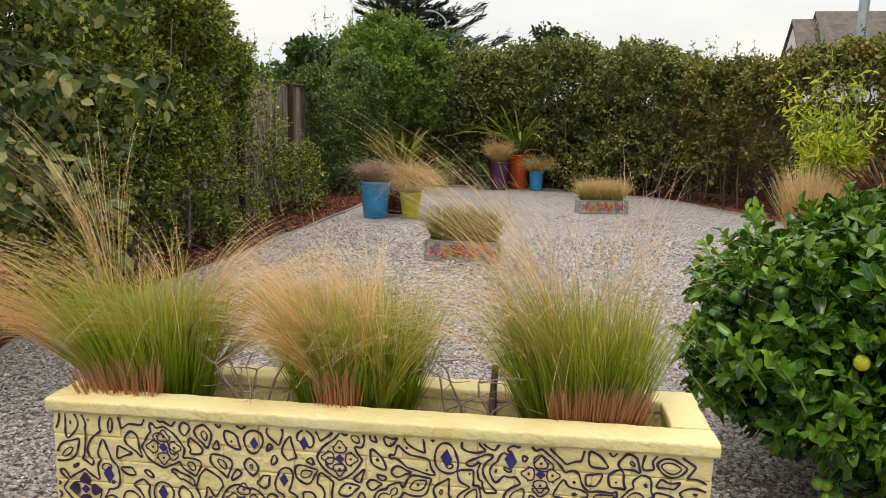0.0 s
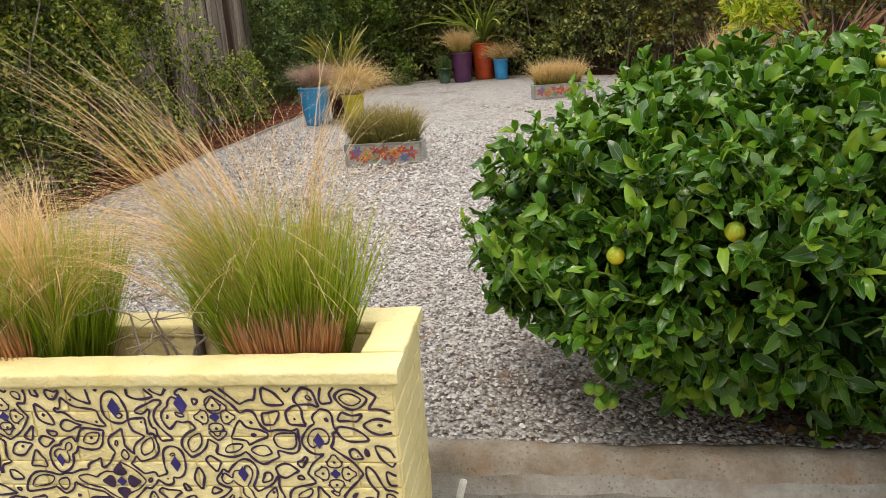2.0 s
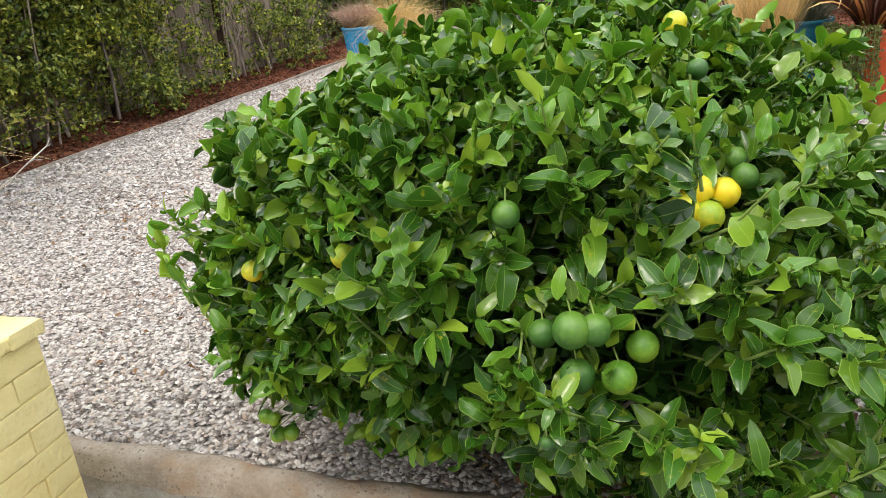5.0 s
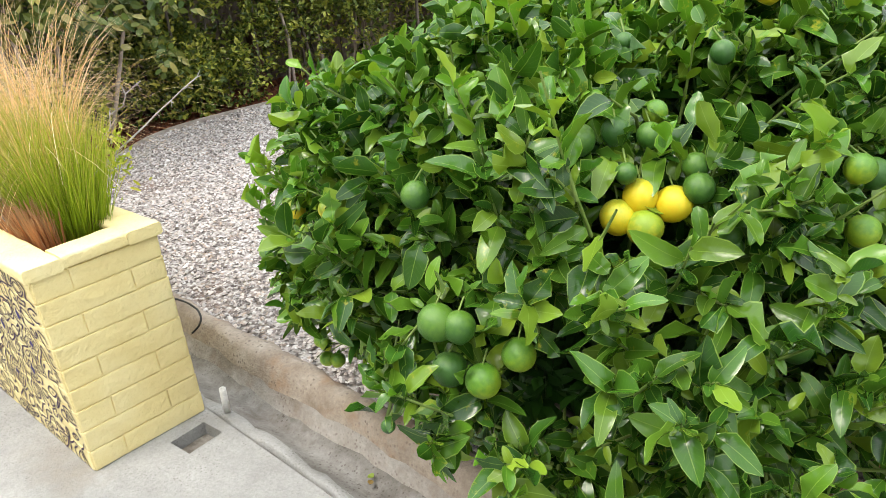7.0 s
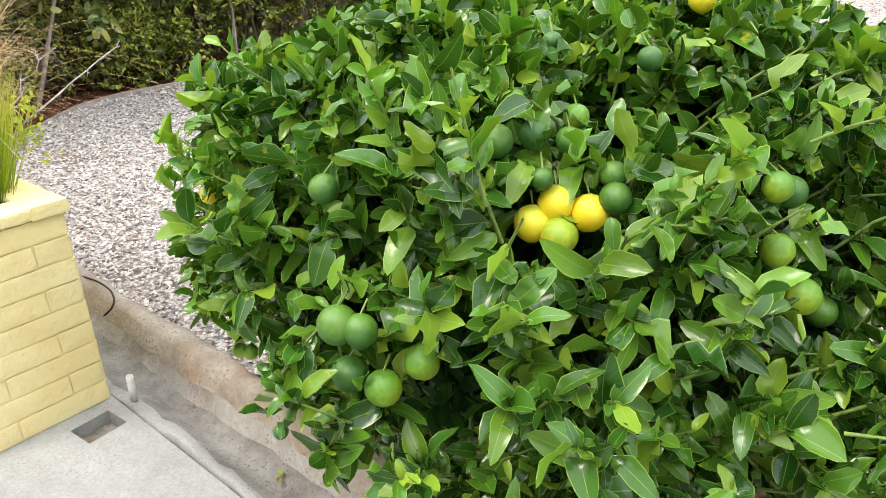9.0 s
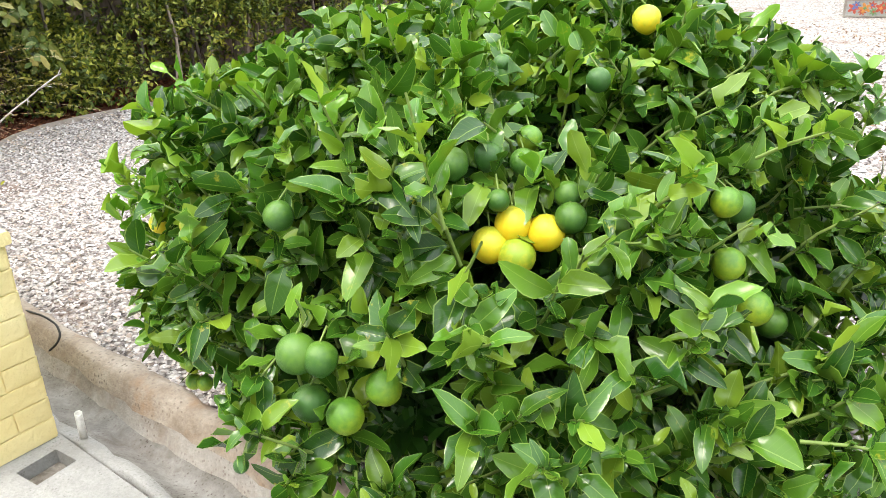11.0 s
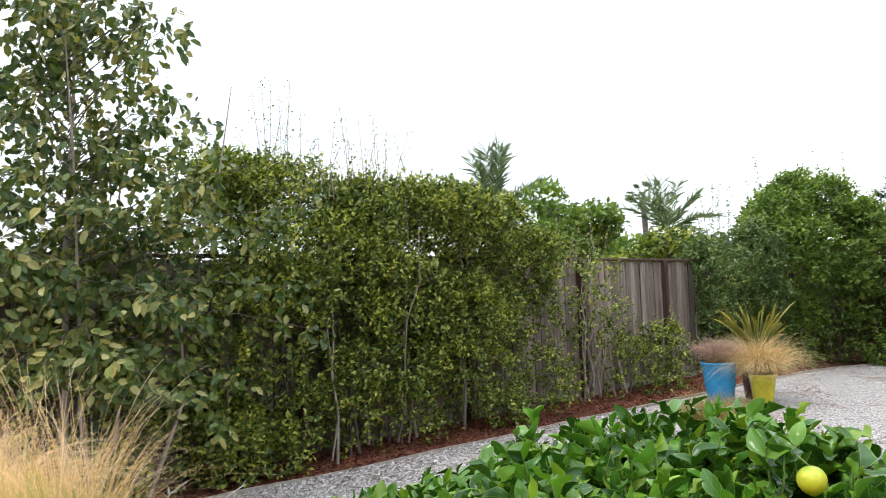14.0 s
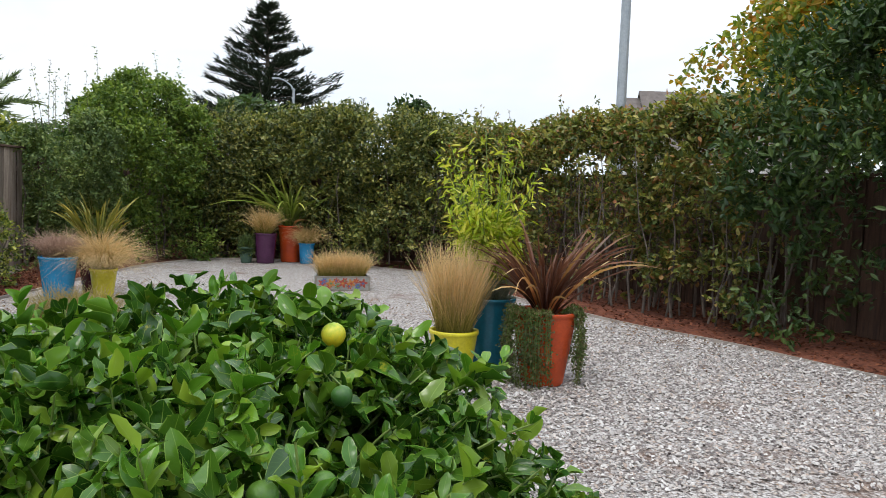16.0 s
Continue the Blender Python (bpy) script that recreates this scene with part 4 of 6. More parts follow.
# ---- trees beyond the garden ----
def crown_tree(name, x, y, height, radius, mat, label, count, leaf, trunk=0.15, squash=0.8, base=0.35, limbs=9, category="tree", gap=-0.6):
    """Trunk, limbs and a crown of leaves in uneven clumps with gaps."""
    t = thing(name, x, y, -0.05, label, category)
    paths = [([(0, 0, 0), (0.06 * height * rng.normal(), 0, height * base), (0, 0, height * 0.85)], [trunk, trunk * 0.7, trunk * 0.15])]
    cz = height * (base + 1) / 2
    rz = height * (1 - base) / 2
    centres = []
    for i in range(limbs):
        a, e = 2.4 * i + rng.uniform(-0.4, 0.4), rng.uniform(-0.7, 1)
        r = radius * math.sqrt(max(0.1, 1 - e * e)) * rng.uniform(0.45, 0.8)
        c = np.array([r * math.cos(a), r * math.sin(a), cz + e * rz * 0.75])
        centres.append((c, rng.uniform(0.35, 0.6)))
        foot = np.array([0, 0, height * rng.uniform(base * 0.7, 0.7)])
        paths.append(([foot, foot * 0.5 + c * 0.5 + rng.normal(size=3) * 0.05 * radius, c], [trunk * 0.4, trunk * 0.25, trunk * 0.05]))
    part("trunk", tubes("trunk", paths, BARK, 7), None, t)
    P = []
    for c, r in centres:
        m = count // limbs
        q = unit(rng.normal(size=(m, 3))) * rng.uniform(0.3, 1.05, (m, 1)) ** 0.6
        P.append(c + q * np.array([radius, radius, rz * squash]) * r)
    P = np.concatenate(P)
    P = P[lumps(P + np.array([x, y, 0]), radius * 0.5) > gap + 0.3 * rng.normal(size=len(P))]
    part("crown", leaves("crown", P, rng.normal(size=(len(P), 3)) + np.array([0, 0, 0.2]), mat, leaf, leaf * 0.6, 0.3, 0.2, oval=leaf < 0.2), None, t)
    return t


# slender pale tree beside the planter end of the hedge
hedge("hedge", [(-3.38, 1.2), (-3.34, 4.2)], 2.05, 0.5, 13000, 0.06, HEDGE_LEFT, "loose green shrubs along the fence behind the slender tree", 0.05, gap=-0.4, stems=0.3)


def pale_tree(x, y):
    """A slender multi-branched tree: long whippy boughs, outward and hanging, with large pale leaves along them."""
    t = thing("tree", x, y, -0.05, "slender tree with pale yellow-green leaves before the fence", "tree")
    part("trunk", tubes("trunk", [([(0, 0, 0), (0.04, 0.03, 0.9), (0.0, 0.06, 2.0), (0.06, 0.1, 3.1), (0.1, 0.1, 4.4)], [0.032, 0.028, 0.02, 0.012, 0.004])], TWIG, 8), None, t)
    P, D = [], []
    for i in range(104):
        f = (i + 0.5) / 104
        z = 1.3 + 2.9 * f
        reach = (1.35 - 0.48 * f) * rng.uniform(0.45, 1.15)
        a = i * 2.4 + rng.uniform(-0.5, 0.5)
        way = np.array([math.cos(a) + 0.40 * (1 - f), math.sin(a) + 0.42 * (1 - f), 0.0])
        foot = np.array([0.03, 0.07, z - 0.25])
        tip = foot + way * reach + np.array([0, 0, rng.uniform(-0.4, 0.35) + 0.5 * f])
        mid = (foot + tip) / 2 + np.array([0, 0, 0.16])
        part("bough", tubes("bough", [([foot, mid + rng.normal(size=3) * 0.06, tip], [0.006, 0.003, 0.0012])], BARK, 5), None, t)
        for k in range(15 if f < 0.4 else 8):
            u = rng.uniform(0.2, 1.0)
            b = (1 - u) ** 2 * foot + 2 * u * (1 - u) * mid + u * u * tip
            e = b + rng.normal(size=3) * np.array([0.2, 0.2, 0.1]) - np.array([0, 0, 0.10])
            m = 9
            w = rng.uniform(0.1, 1.05, (m, 1))
            P.append(b + (e - b) * w + rng.normal(size=(m, 3)) * 0.02)
            D.append(rng.normal(size=(m, 3)) * 0.6 + unit(e - b) * 0.6 + np.array([0, 0, -0.35]))
    P, D = np.concatenate(P), np.concatenate(D)
    part("crown", leaves("crown", P, D, BIRCH, 0.078, 0.048, 0.2, 0.12, up=(0.5, -0.6, 0.7), spread=0.5, oval=True), None, t)


pale_tree(-2.8, 3.25)
for dx, dy in ((-0.12, 0.1), (0.2, -0.15), (0.05, 0.3)):
    t = thing("sapling_stem", -2.9 + dx, 3.6 + dy, -0.04, "thin pale grey sapling stem beside the slender tree", "stem")
    part("stem", tubes("stem", [([(0, 0, 0), (dx * 0.6 + 0.03, dy, 0.8), (dx * 0.7, dy, 1.6), (dx * 2.0 + 0.05, dy * 2, 2.6), (dx * 2.6, dy * 2.5, 3.4)], [0.018, 0.015, 0.012, 0.008, 0.004])], TWIG, 6), None, t)
crown_tree("tree", 11.1, 14.2, 5.9, 2.4, AUTUMN, "tree with orange and yellow autumn leaves behind the hedge", 20000, 0.15, 0.15, 0.9, 0.3, 16)
crown_tree("tree", 8.6, 120.0, 16.7, 3.0, BIG_DARK, "far round-topped tree beyond the hedge", 2500, 0.9, 0.4)
crown_tree("tree", -11.1, 21.8, 4.9, 1.9, SHRUB_BRIGHT, "round green tree in a neighbouring garden", 6000, 0.22, 0.2)
crown_tree("tree", -14.0, 30.0, 3.7, 3.2, SHRUB_BRIGHT, "green tree in a neighbouring garden", 6000, 0.3, 0.2)
crown_tree("tree", -9.5, 27.0, 3.5, 2.4, HEDGE_LEFT, "green tree in a neighbouring garden", 5000, 0.25, 0.2)
crown_tree("tree", -16.5, 22.0, 3.6, 3.0, SHRUB_BRIGHT, "green tree in a neighbouring garden", 5000, 0.25, 0.2)
crown_tree("tree", -5.5, 25.0, 4.0, 2.6, BIG_DARK, "dark green tree in a neighbouring garden", 5000, 0.25, 0.2)
crown_tree("tree", -0.5, 26.0, 4.3, 2.8, BIG_DARK, "dark green tree in a neighbouring garden", 5000, 0.25, 0.2)
crown_tree("tree", 5.5, 27.0, 4.0, 2.8, HEDGE_FAR, "dark green tree in a neighbouring garden", 5000, 0.25, 0.2)


def cypress(x, y, height, radius):
    """A tall cypress: tapered trunk, long level boughs with upturned ends and gaps between them, each with flat sprays."""
    t = thing("conifer", x, y, -0.05, "tall dark cypress with level tiered boughs against the sky", "tree")
    part("trunk", tubes("trunk", [([(0, 0, 0), (0.1, 0, height * 0.5), (0, 0, height)], [0.55, 0.3, 0.03])], BARK, 6), None, t)
    P, D = [], []
    n = 120
    for i in range(n):
        f = (i + 0.5) / n
        z = height * (0.12 + 0.86 * f)
        reach = radius * (1 - f) ** 0.9 * rng.uniform(0.45, 1.15) + 0.25
        a = i * 2.4 + rng.uniform(-0.5, 0.5)
        foot = np.array([0, 0, z])
        tip = np.array([math.cos(a) * reach, math.sin(a) * reach, z + reach * rng.uniform(-0.06, 0.36)])
        mid = (foot + tip) / 2 - np.array([0, 0, reach * rng.uniform(0.02, 0.12)])
        part("bough", tubes("bough", [([foot, mid, tip], [0.10, 0.06, 0.02])], BARK, 4), None, t)
        m = int(60 + 420 * reach / radius)
        u = rng.uniform(0.1, 1.0, (m, 1)) ** 0.8
        q = (1 - u) ** 2 * foot + 2 * u * (1 - u) * mid + u * u * tip
        fan = np.array([-math.sin(a), math.cos(a), 0.0])
        q = q + fan * rng.normal(size=(m, 1)) * 0.10 * reach * (1.1 - u) + np.array([0, 0, 1.0]) * np.abs(rng.normal(size=(m, 1))) * (0.10 + 0.25 * rng.uniform())
        P.append(q)
        D.append(np.array([math.cos(a), math.sin(a), 0.55]) + fan * rng.normal(size=(m, 1)) * 0.7 + rng.normal(size=(m, 3)) * 0.25)
    part("needle_foliage", leaves("needle_foliage", np.concatenate(P), np.concatenate(D), CYPRESS, 0.8, 0.11, -0.1, 0.1), None, t)


cypress(-7.4, 78.0, 19.2, 11.0)


def palm(x, y, height, frond, label, count=18, fan=False):
    t = thing("palm_tree", x, y, -0.05, label, "palm")
    part("trunk", tubes("trunk", [([(0, 0, 0), (0.1, 0, height * 0.6), (0, 0, height)], [0.28, 0.2, 0.2])], BARK, 8), None, t)
    P, D, ribs = [], [], []
    for i in range(count):
        a, e = i * 2.4, rng.uniform(-0.5 if fan else 0.3, 1.42)
        u = np.linspace(0, 1, 8)[:, None]
        h = np.array([math.cos(a) * math.cos(e), math.sin(a) * math.cos(e), math.sin(e)])
        rib = np.array([0, 0, height]) + h * u * frond - np.array([0, 0, 1]) * u ** 2.2 * frond * (0.15 if fan else 0.42) * math.cos(e)
        ribs.append((rib, np.linspace(0.03, 0.008, 8)))
        m = 110 if fan else 84
        k = rng.uniform(0.75 if fan else 0.15, 1, m)
        q = np.stack([np.interp(k, u[:, 0], rib[:, j]) for j in range(3)], 1)
        sd = unit(np.cross(h, (0, 0, 1.0)))
        P.append(q)
        D.append(h * (0.8 if fan else 1.1) + sd * np.where(rng.uniform(size=m) < 0.5, -0.8, 0.8)[:, None] - np.array([0, 0, 0.35 if fan else 0.1]) + rng.normal(size=(m, 3)) * 0.15)
    part("crown", leaves("crown", np.concatenate(P), np.concatenate(D), PALM, frond * (0.2 if fan else 0.22), frond * 0.02, 0.35, 0.1), None, t)
    part("ribs", tubes("ribs", ribs, GREEN_STEM, 4), None, t)


palm(2.89 - 36 * 0.627, 1.06 + 36 * 0.779, 5.1, 3.4, "feather palm standing far behind the hedge")
palm(2.89 - 55 * 0.469, 1.06 + 55 * 0.883, 7.6, 1.2, "tall slender fan palm far behind the fence", 34, True)
palm(2.89 - 30 * 0.443, 1.06 + 30 * 0.896, 3.5, 2.2, "feather palm with drooping fronds behind the fence", 14)


def street_lamp(x, y, height):
    t = thing("street_lamp", x, y, -0.05, "grey steel street lamp with a curved arm beyond the hedge", "street lamp")
    part("pole", tubes("pole", [([(0, 0, 0), (0, 0, height * 0.5), (0, 0, height)], [0.13, 0.11, 0.085])], GALVANISED, 10), None, t)
    part("arm", tubes("arm", [([(0, 0, height - 0.1), (-0.2, 0, height + 0.25), (-0.6, 0, height + 0.55), (-1.0, 0, height + 0.7)], [0.07, 0.06, 0.05, 0.05])], GALVANISED, 8), None, t)
    part("lamp_head", box_bm(-1.6, -0.1, height + 0.66, -1.0, 0.1, height + 0.78, 0.04), GALVANISED, t)


street_lamp(-3.05, 59.4, 8.8)
mast = thing("utility_pole", 7.15, 15.0, -0.05, "plain grey steel pole behind the hedge", "pole")
part("shaft", tubes("shaft", [([(0, 0, 0), (0, 0, 5), (0, 0, 11)], [0.095, 0.088, 0.075])], GALVANISED, 20), None, mast)


def house(x, y, turn):
    t = thing("house", x, y, -0.05, "pale stucco house with a brown shingle gable roof beyond the hedge", "house", turn=turn)
    w, l, eave, ridge = 7.0, 11.0, 4.2, 7.36
    bm = bmesh.new()
    front = [bm.verts.new(p) for p in ((0, 0, 0), (0, w, 0), (0, w, eave), (0, w / 2, ridge - 0.15), (0, 0, eave))]
    face = bm.faces.new(front)
    ext = bmesh.ops.extrude_face_region(bm, geom=[face])["geom"]
    for v in ext:
        if isinstance(v, bmesh.types.BMVert):
            v.co.x += l
    bmesh.ops.recalc_face_normals(bm, faces=bm.faces[:])
    part("wall", bm, STUCCO, t)
    for sgn, start, rise in ((0, -0.12, 0.0), (1, -0.12, 0.0), (0, 1.05, 0.42), (1, 1.05, 0.42)):
        bm = bmesh.new()
        ya, yb = (w / 2, -0.4) if sgn == 0 else (w / 2, w + 0.4)
        za, zb = ridge + rise, eave - 0.25 + rise * 0.2
        vs = [bm.verts.new(p) for p in ((start, ya, za), (l + 0.4, ya, za), (l + 0.4, yb, zb), (start, yb, zb))]
        top = bm.faces.new(vs)
        ext = bmesh.ops.extrude_face_region(bm, geom=[top])["geom"]
        for v in ext:
            if isinstance(v, bmesh.types.BMVert):
                v.co.z += 0.14
        bmesh.ops.recalc_face_normals(bm, faces=bm.faces[:])
        part("roof", bm, SHINGLE, t)
    part("gable", box_bm(1.1, w / 2 - 0.5, ridge - 0.4, 1.2, w / 2 + 0.5, ridge + 0.02), STUCCO, t)
    vent = lathe("vent", [(0.24, 0.0), (0.24, 0.06), (0.19, 0.07), (0.0, 0.03)], WINDOW_GLASS, 20)
    part("vent", vent, None, t, "round dark gable vent", pose(0, w / 2, ridge - 1.5, 0, -90, 0))
    part("window", box_bm(-0.05, w / 2 - 0.3, ridge - 2.6, 0.02, w / 2 + 0.25, ridge - 2.1, 0.01, 1), WINDOW_GLASS, t, "small dark window")
    for yy in (2.2, 5.0):
        win = part("window", box_bm(-0.04, yy, 2.9, 0.03, yy + 1.1, 4.1, 0.01, 1), STUCCO, t, "white window frame")
        part("pane", box_bm(-0.055, yy + 0.08, 2.98, -0.035, yy + 1.02, 4.02), WINDOW_GLASS, win, "dark glass pane")


house(16.65, 41.9, -8.5)


# ---- brick planter ----
planter = thing("brick_planter", 0.015, 1.993, PATIO_Z, "cream-yellow painted brick planter with purple hand-drawn loops on its front", "planter", turn=-3.6)
PW, PD, COURSE, COURSES = 1.81, 0.363, 0.0689, 9
WALL = 0.085
PH = COURSE * COURSES
for nm, (xa, ya, xb, yb) in {"front": (-PW / 2, -PD / 2, PW / 2, -PD / 2 + WALL), "back": (-PW / 2, PD / 2 - WALL, PW / 2, PD / 2), "near": (PW / 2 - WALL, -PD / 2 + WALL, PW / 2, PD / 2 - WALL), "far": (-PW / 2, -PD / 2 + WALL, -PW / 2 + WALL, PD / 2 - WALL)}.items():
    part("wall_core", box_bm(xa + 0.001, ya + 0.001, 0, xb - 0.001, yb - 0.001, PH), BRICK_PLAIN, planter)
part("soil", box_bm(-PW / 2 + WALL - 0.004, -PD / 2 + WALL - 0.004, 0.1, PW / 2 - WALL + 0.004, PD / 2 - WALL + 0.004, 0.55, 0.01), SOIL, planter, "red-brown mulch on the soil")


def brick_mesh(length, depth, mat):
    bm = box_bm(0.0013, -0.004, 0.0016, length - 0.0013, depth, COURSE - 0.0016, 0.004, 2)
    for v in bm.verts:
        v.co += Vector((0, 0.0012 * math.sin(v.co.x * 90 + v.co.z * 60), 0.0008 * math.sin(v.co.x * 70)))
    return bm_mesh("brick", bm, mat)


front_long, front_half = brick_mesh(0.2011, 0.03, BRICK_PLAIN), brick_mesh(0.1005, 0.03, BRICK_PLAIN)
plain_long, plain_half = brick_mesh(0.2011, 0.03, BRICK_PLAIN), brick_mesh(0.1005, 0.03, BRICK_PLAIN)
side_long, side_short = brick_mesh(0.2625, 0.03, BRICK_PLAIN), brick_mesh(0.1005, 0.03, BRICK_PLAIN)


# hand-drawn flowers and diamonds on the planter's front
def flat_ring(bm, outline, width):
    """A closed line of the given width along an outline in the xz plane."""
    n = len(outline)
    o = np.array(outline)
    t = unit(np.roll(o, -1, axis=0) - np.roll(o, 1, axis=0))
    nrm = np.stack([-t[:, 1], t[:, 0]], 1) * width / 2
    a = [bm.verts.new((p[0], 0, p[1])) for p in o + nrm]
    b = [bm.verts.new((p[0], 0, p[1])) for p in o - nrm]
    for i in range(n):
        k = (i + 1) % n
        bm.faces.new((a[i], a[k], b[k], b[i]))


def blob(bm, x, z, r, n=10, square=0.0):
    ring = []
    for i in range(n):
        a = 2 * math.pi * i / n
        q = r * (1 - square * (0.5 - 0.5 * math.cos(4 * a)) * 0.55)
        ring.append(bm.verts.new((x + q * math.cos(a), 0, z + q * math.sin(a))))
    bm.faces.new(ring)


DRAWN_AT, DIAMONDS_AT = [], []


def drawn_flower(x, z, size, filled):
    DRAWN_AT.append((x, z))
    bm = bmesh.new()
    for k in range(4):
        a = math.pi / 2 * k
        pts = []
        for i in range(16):
            q = 2 * math.pi * i / 16
            u, w = 0.62 + 0.30 * math.cos(q) + (0.10 if i in (0, 1, 15) else 0), 0.30 * math.sin(q) * (1.15 - 0.4 * math.cos(q))
            pts.append((size * (u * math.cos(a) - w * math.sin(a)), size * (u * math.sin(a) + w * math.cos(a))))
        if filled:
            bm.faces.new([bm.verts.new((p[0], 0, p[1])) for p in pts])
        else:
            flat_ring(bm, pts, 0.0042)
            blob(bm, size * 0.62 * math.cos(a), size * 0.62 * math.sin(a), 0.004)
            for e in (-0.5, 0.5):
                blob(bm, size * 0.75 * math.cos(a + math.pi / 4 + e * 0.5), size * 0.75 * math.sin(a + math.pi / 4 + e * 0.5), 0.0032, 8)
    bmesh.ops.recalc_face_normals(bm, faces=bm.faces[:])
    fl = part("painted_flower", bm, INK, planter, "purple painted four-petal flower", pose(x, -PD / 2 - 0.0068, z))
    bm = bmesh.new()
    blob(bm, 0, 0, size * 0.26, 16, 0.5)
    part("flower_heart", bm, DIAMOND_INK, fl, "blue painted centre", pose(0, -0.0004, 0))


def drawn_diamond(x, z, size):
    DIAMONDS_AT.append((x, z, size))
    bm = bmesh.new()
    bm.faces.new([bm.verts.new((size * dx, 0, size * 1.25 * dz)) for dx, dz in ((0, -1), (0.75, -0.1), (0.05, 1), (-0.75, 0.1))])
    part("painted_diamond", bm, DIAMOND_INK, planter, "blue painted diamond", pose(x, -PD / 2 - 0.0066, z))


for x, z, filled in ((-0.577, 0.534, False), (-0.073, 0.541, False), (0.47, 0.538, False), (-0.815, 0.39, True), (-0.346, 0.396, False), (0.748, 0.386, False), (0.2, 0.36, True), (-0.55, 0.2, False), (0.48, 0.2, False), (-0.05, 0.18, True)):
    drawn_flower(x, z, 0.05, filled)
for x, z, size in ((-0.314, 0.566, 0.016), (-0.173, 0.577, 0.017), (-0.23, 0.466, 0.017), (0.39, 0.572, 0.023), (0.219, 0.564, 0.022), (0.717, 0.474, 0.018), (0.518, 0.383, 0.018), (-0.743, 0.44, 0.022), (-0.582, 0.398, 0.02), (0.35, 0.41, 0.018), (0.05, 0.42, 0.015), (0.66, 0.27, 0.018), (-0.35, 0.24, 0.018)):
    drawn_diamond(x, z, size)


# hand-drawn nested eyes and flowing lines that fill the front between flowers and diamonds
def drawn_loops():
    step = 0.0035
    xs, zs = np.arange(-PW / 2 + 0.008, PW / 2 - 0.008, step), np.arange(0.008, PH - 0.004, step)
    gx, gz = np.meshgrid(xs, zs, indexing="ij")
    wob = 0.007 * lumps(np.stack([gx.ravel(), gx.ravel() * 0, gz.ravel()], 1), 0.075).reshape(gx.shape)
    field = np.full(gx.shape, 1.0)
    taken = []
    for x, z in DRAWN_AT:
        field = np.minimum(field, ((np.abs(gx - x) + np.abs(gz - z)) ** 0.7 * np.hypot(gx - x, gz - z) ** 0.3) * 0.8 - 0.052)
        taken.append((x, z, 0.09))
    for x, z, size in DIAMONDS_AT:
        field = np.minimum(field, np.hypot(gx - x, (gz - z) * 0.8) - size - 0.008)
        taken.append((x, z, 0.05))
    field = np.maximum(field, -0.004)
    bm = bmesh.new()
    for spacing, tries in ((0.076, 1000), (0.056, 1800), (0.042, 1800)):
        for _ in range(tries):
            x, z = rng.uniform(-PW / 2 + 0.02, PW / 2 - 0.02), rng.uniform(0.02, PH - 0.02)
            if any(math.hypot(x - tx, z - tz) < 0.5 * (spacing + ts) for tx, tz, ts in taken):
                continue
            taken.append((x, z, spacing))
            turn = 1.4 * float(lumps(np.array([[x, 0, z]]), 0.55)[0]) + rng.normal() * 0.5
            a, b = spacing * rng.uniform(0.36, 0.52), spacing * rng.uniform(0.15, 0.22)
            bow, drop = rng.normal() * 4.0, rng.choice([0.0, 0.45, 0.7])
            c, s = math.cos(turn), math.sin(turn)
            lx, lz = (gx - x) * c + (gz - z) * s, -(gx - x) * s + (gz - z) * c
            lz = lz - bow * lx ** 2
            wide = b * np.clip(1 - drop * lx / a, 0.35, 1.8)
            lens = np.where(lx > 0, (np.abs(lx) / a) ** 1.5, (np.abs(lx) / a) ** 2.0)
            field = np.minimum(field, (np.abs(lz) / wide + lens - 1) * b * 0.62)
            if rng.uniform() < 0.22:
                blob(bm, x, z, b * 0.34, 8, 0.3)
    field = field + wob
    for _ in range(2):
        pad = np.pad(field, 1, mode="edge")
        field = (pad[:-2, 1:-1] + pad[2:, 1:-1] + pad[1:-1, :-2] + pad[1:-1, 2:] + 2 * field) / 6
    dx, dz = np.gradient(field, step)
    # dots in the open spots
    for _ in range(260):
        i, k = rng.integers(2, gx.shape[0] - 2), rng.integers(2, gx.shape[1] - 2)
        if 0.0100 < field[i, k] < 0.0118 or field[i, k] > 0.027:
            blob(bm, gx[i, k], gz[i, k], rng.uniform(0.0028, 0.0045), 7)
    # ribbons along the level lines
    for level, width in ((-0.0072, 0.0044), (0.0032, 0.0062), (0.0185, 0.0060)):
        f = field - level
        made = {}

        def corner(i0, k0, i1, k1):
            key = (i0, k0, i1, k1)
            if key not in made:
                fa, fb = f[i0, k0], f[i1, k1]
                u = fa / (fa - fb)
                px, pz = gx[i0, k0] + (gx[i1, k1] - gx[i0, k0]) * u, gz[i0, k0] + (gz[i1, k1] - gz[i0, k0]) * u
                nx, nz = dx[i0, k0] * (1 - u) + dx[i1, k1] * u, dz[i0, k0] * (1 - u) + dz[i1, k1] * u
                ln = math.hypot(nx, nz) + 1e-6
                w = 0.5 * width * (1 + 0.28 * math.sin(px * 95 + pz * 60) * math.sin(pz * 130 - px * 41))
                made[key] = (bm.verts.new((px - nx / ln * w, 0, pz - nz / ln * w)), bm.verts.new((px + nx / ln * w, 0, pz + nz / ln * w)))
            return made[key]

        sign = f > 0
        mixed = sign[:-1, :-1].astype(int) + sign[1:, :-1] + sign[:-1, 1:] + sign[1:, 1:]
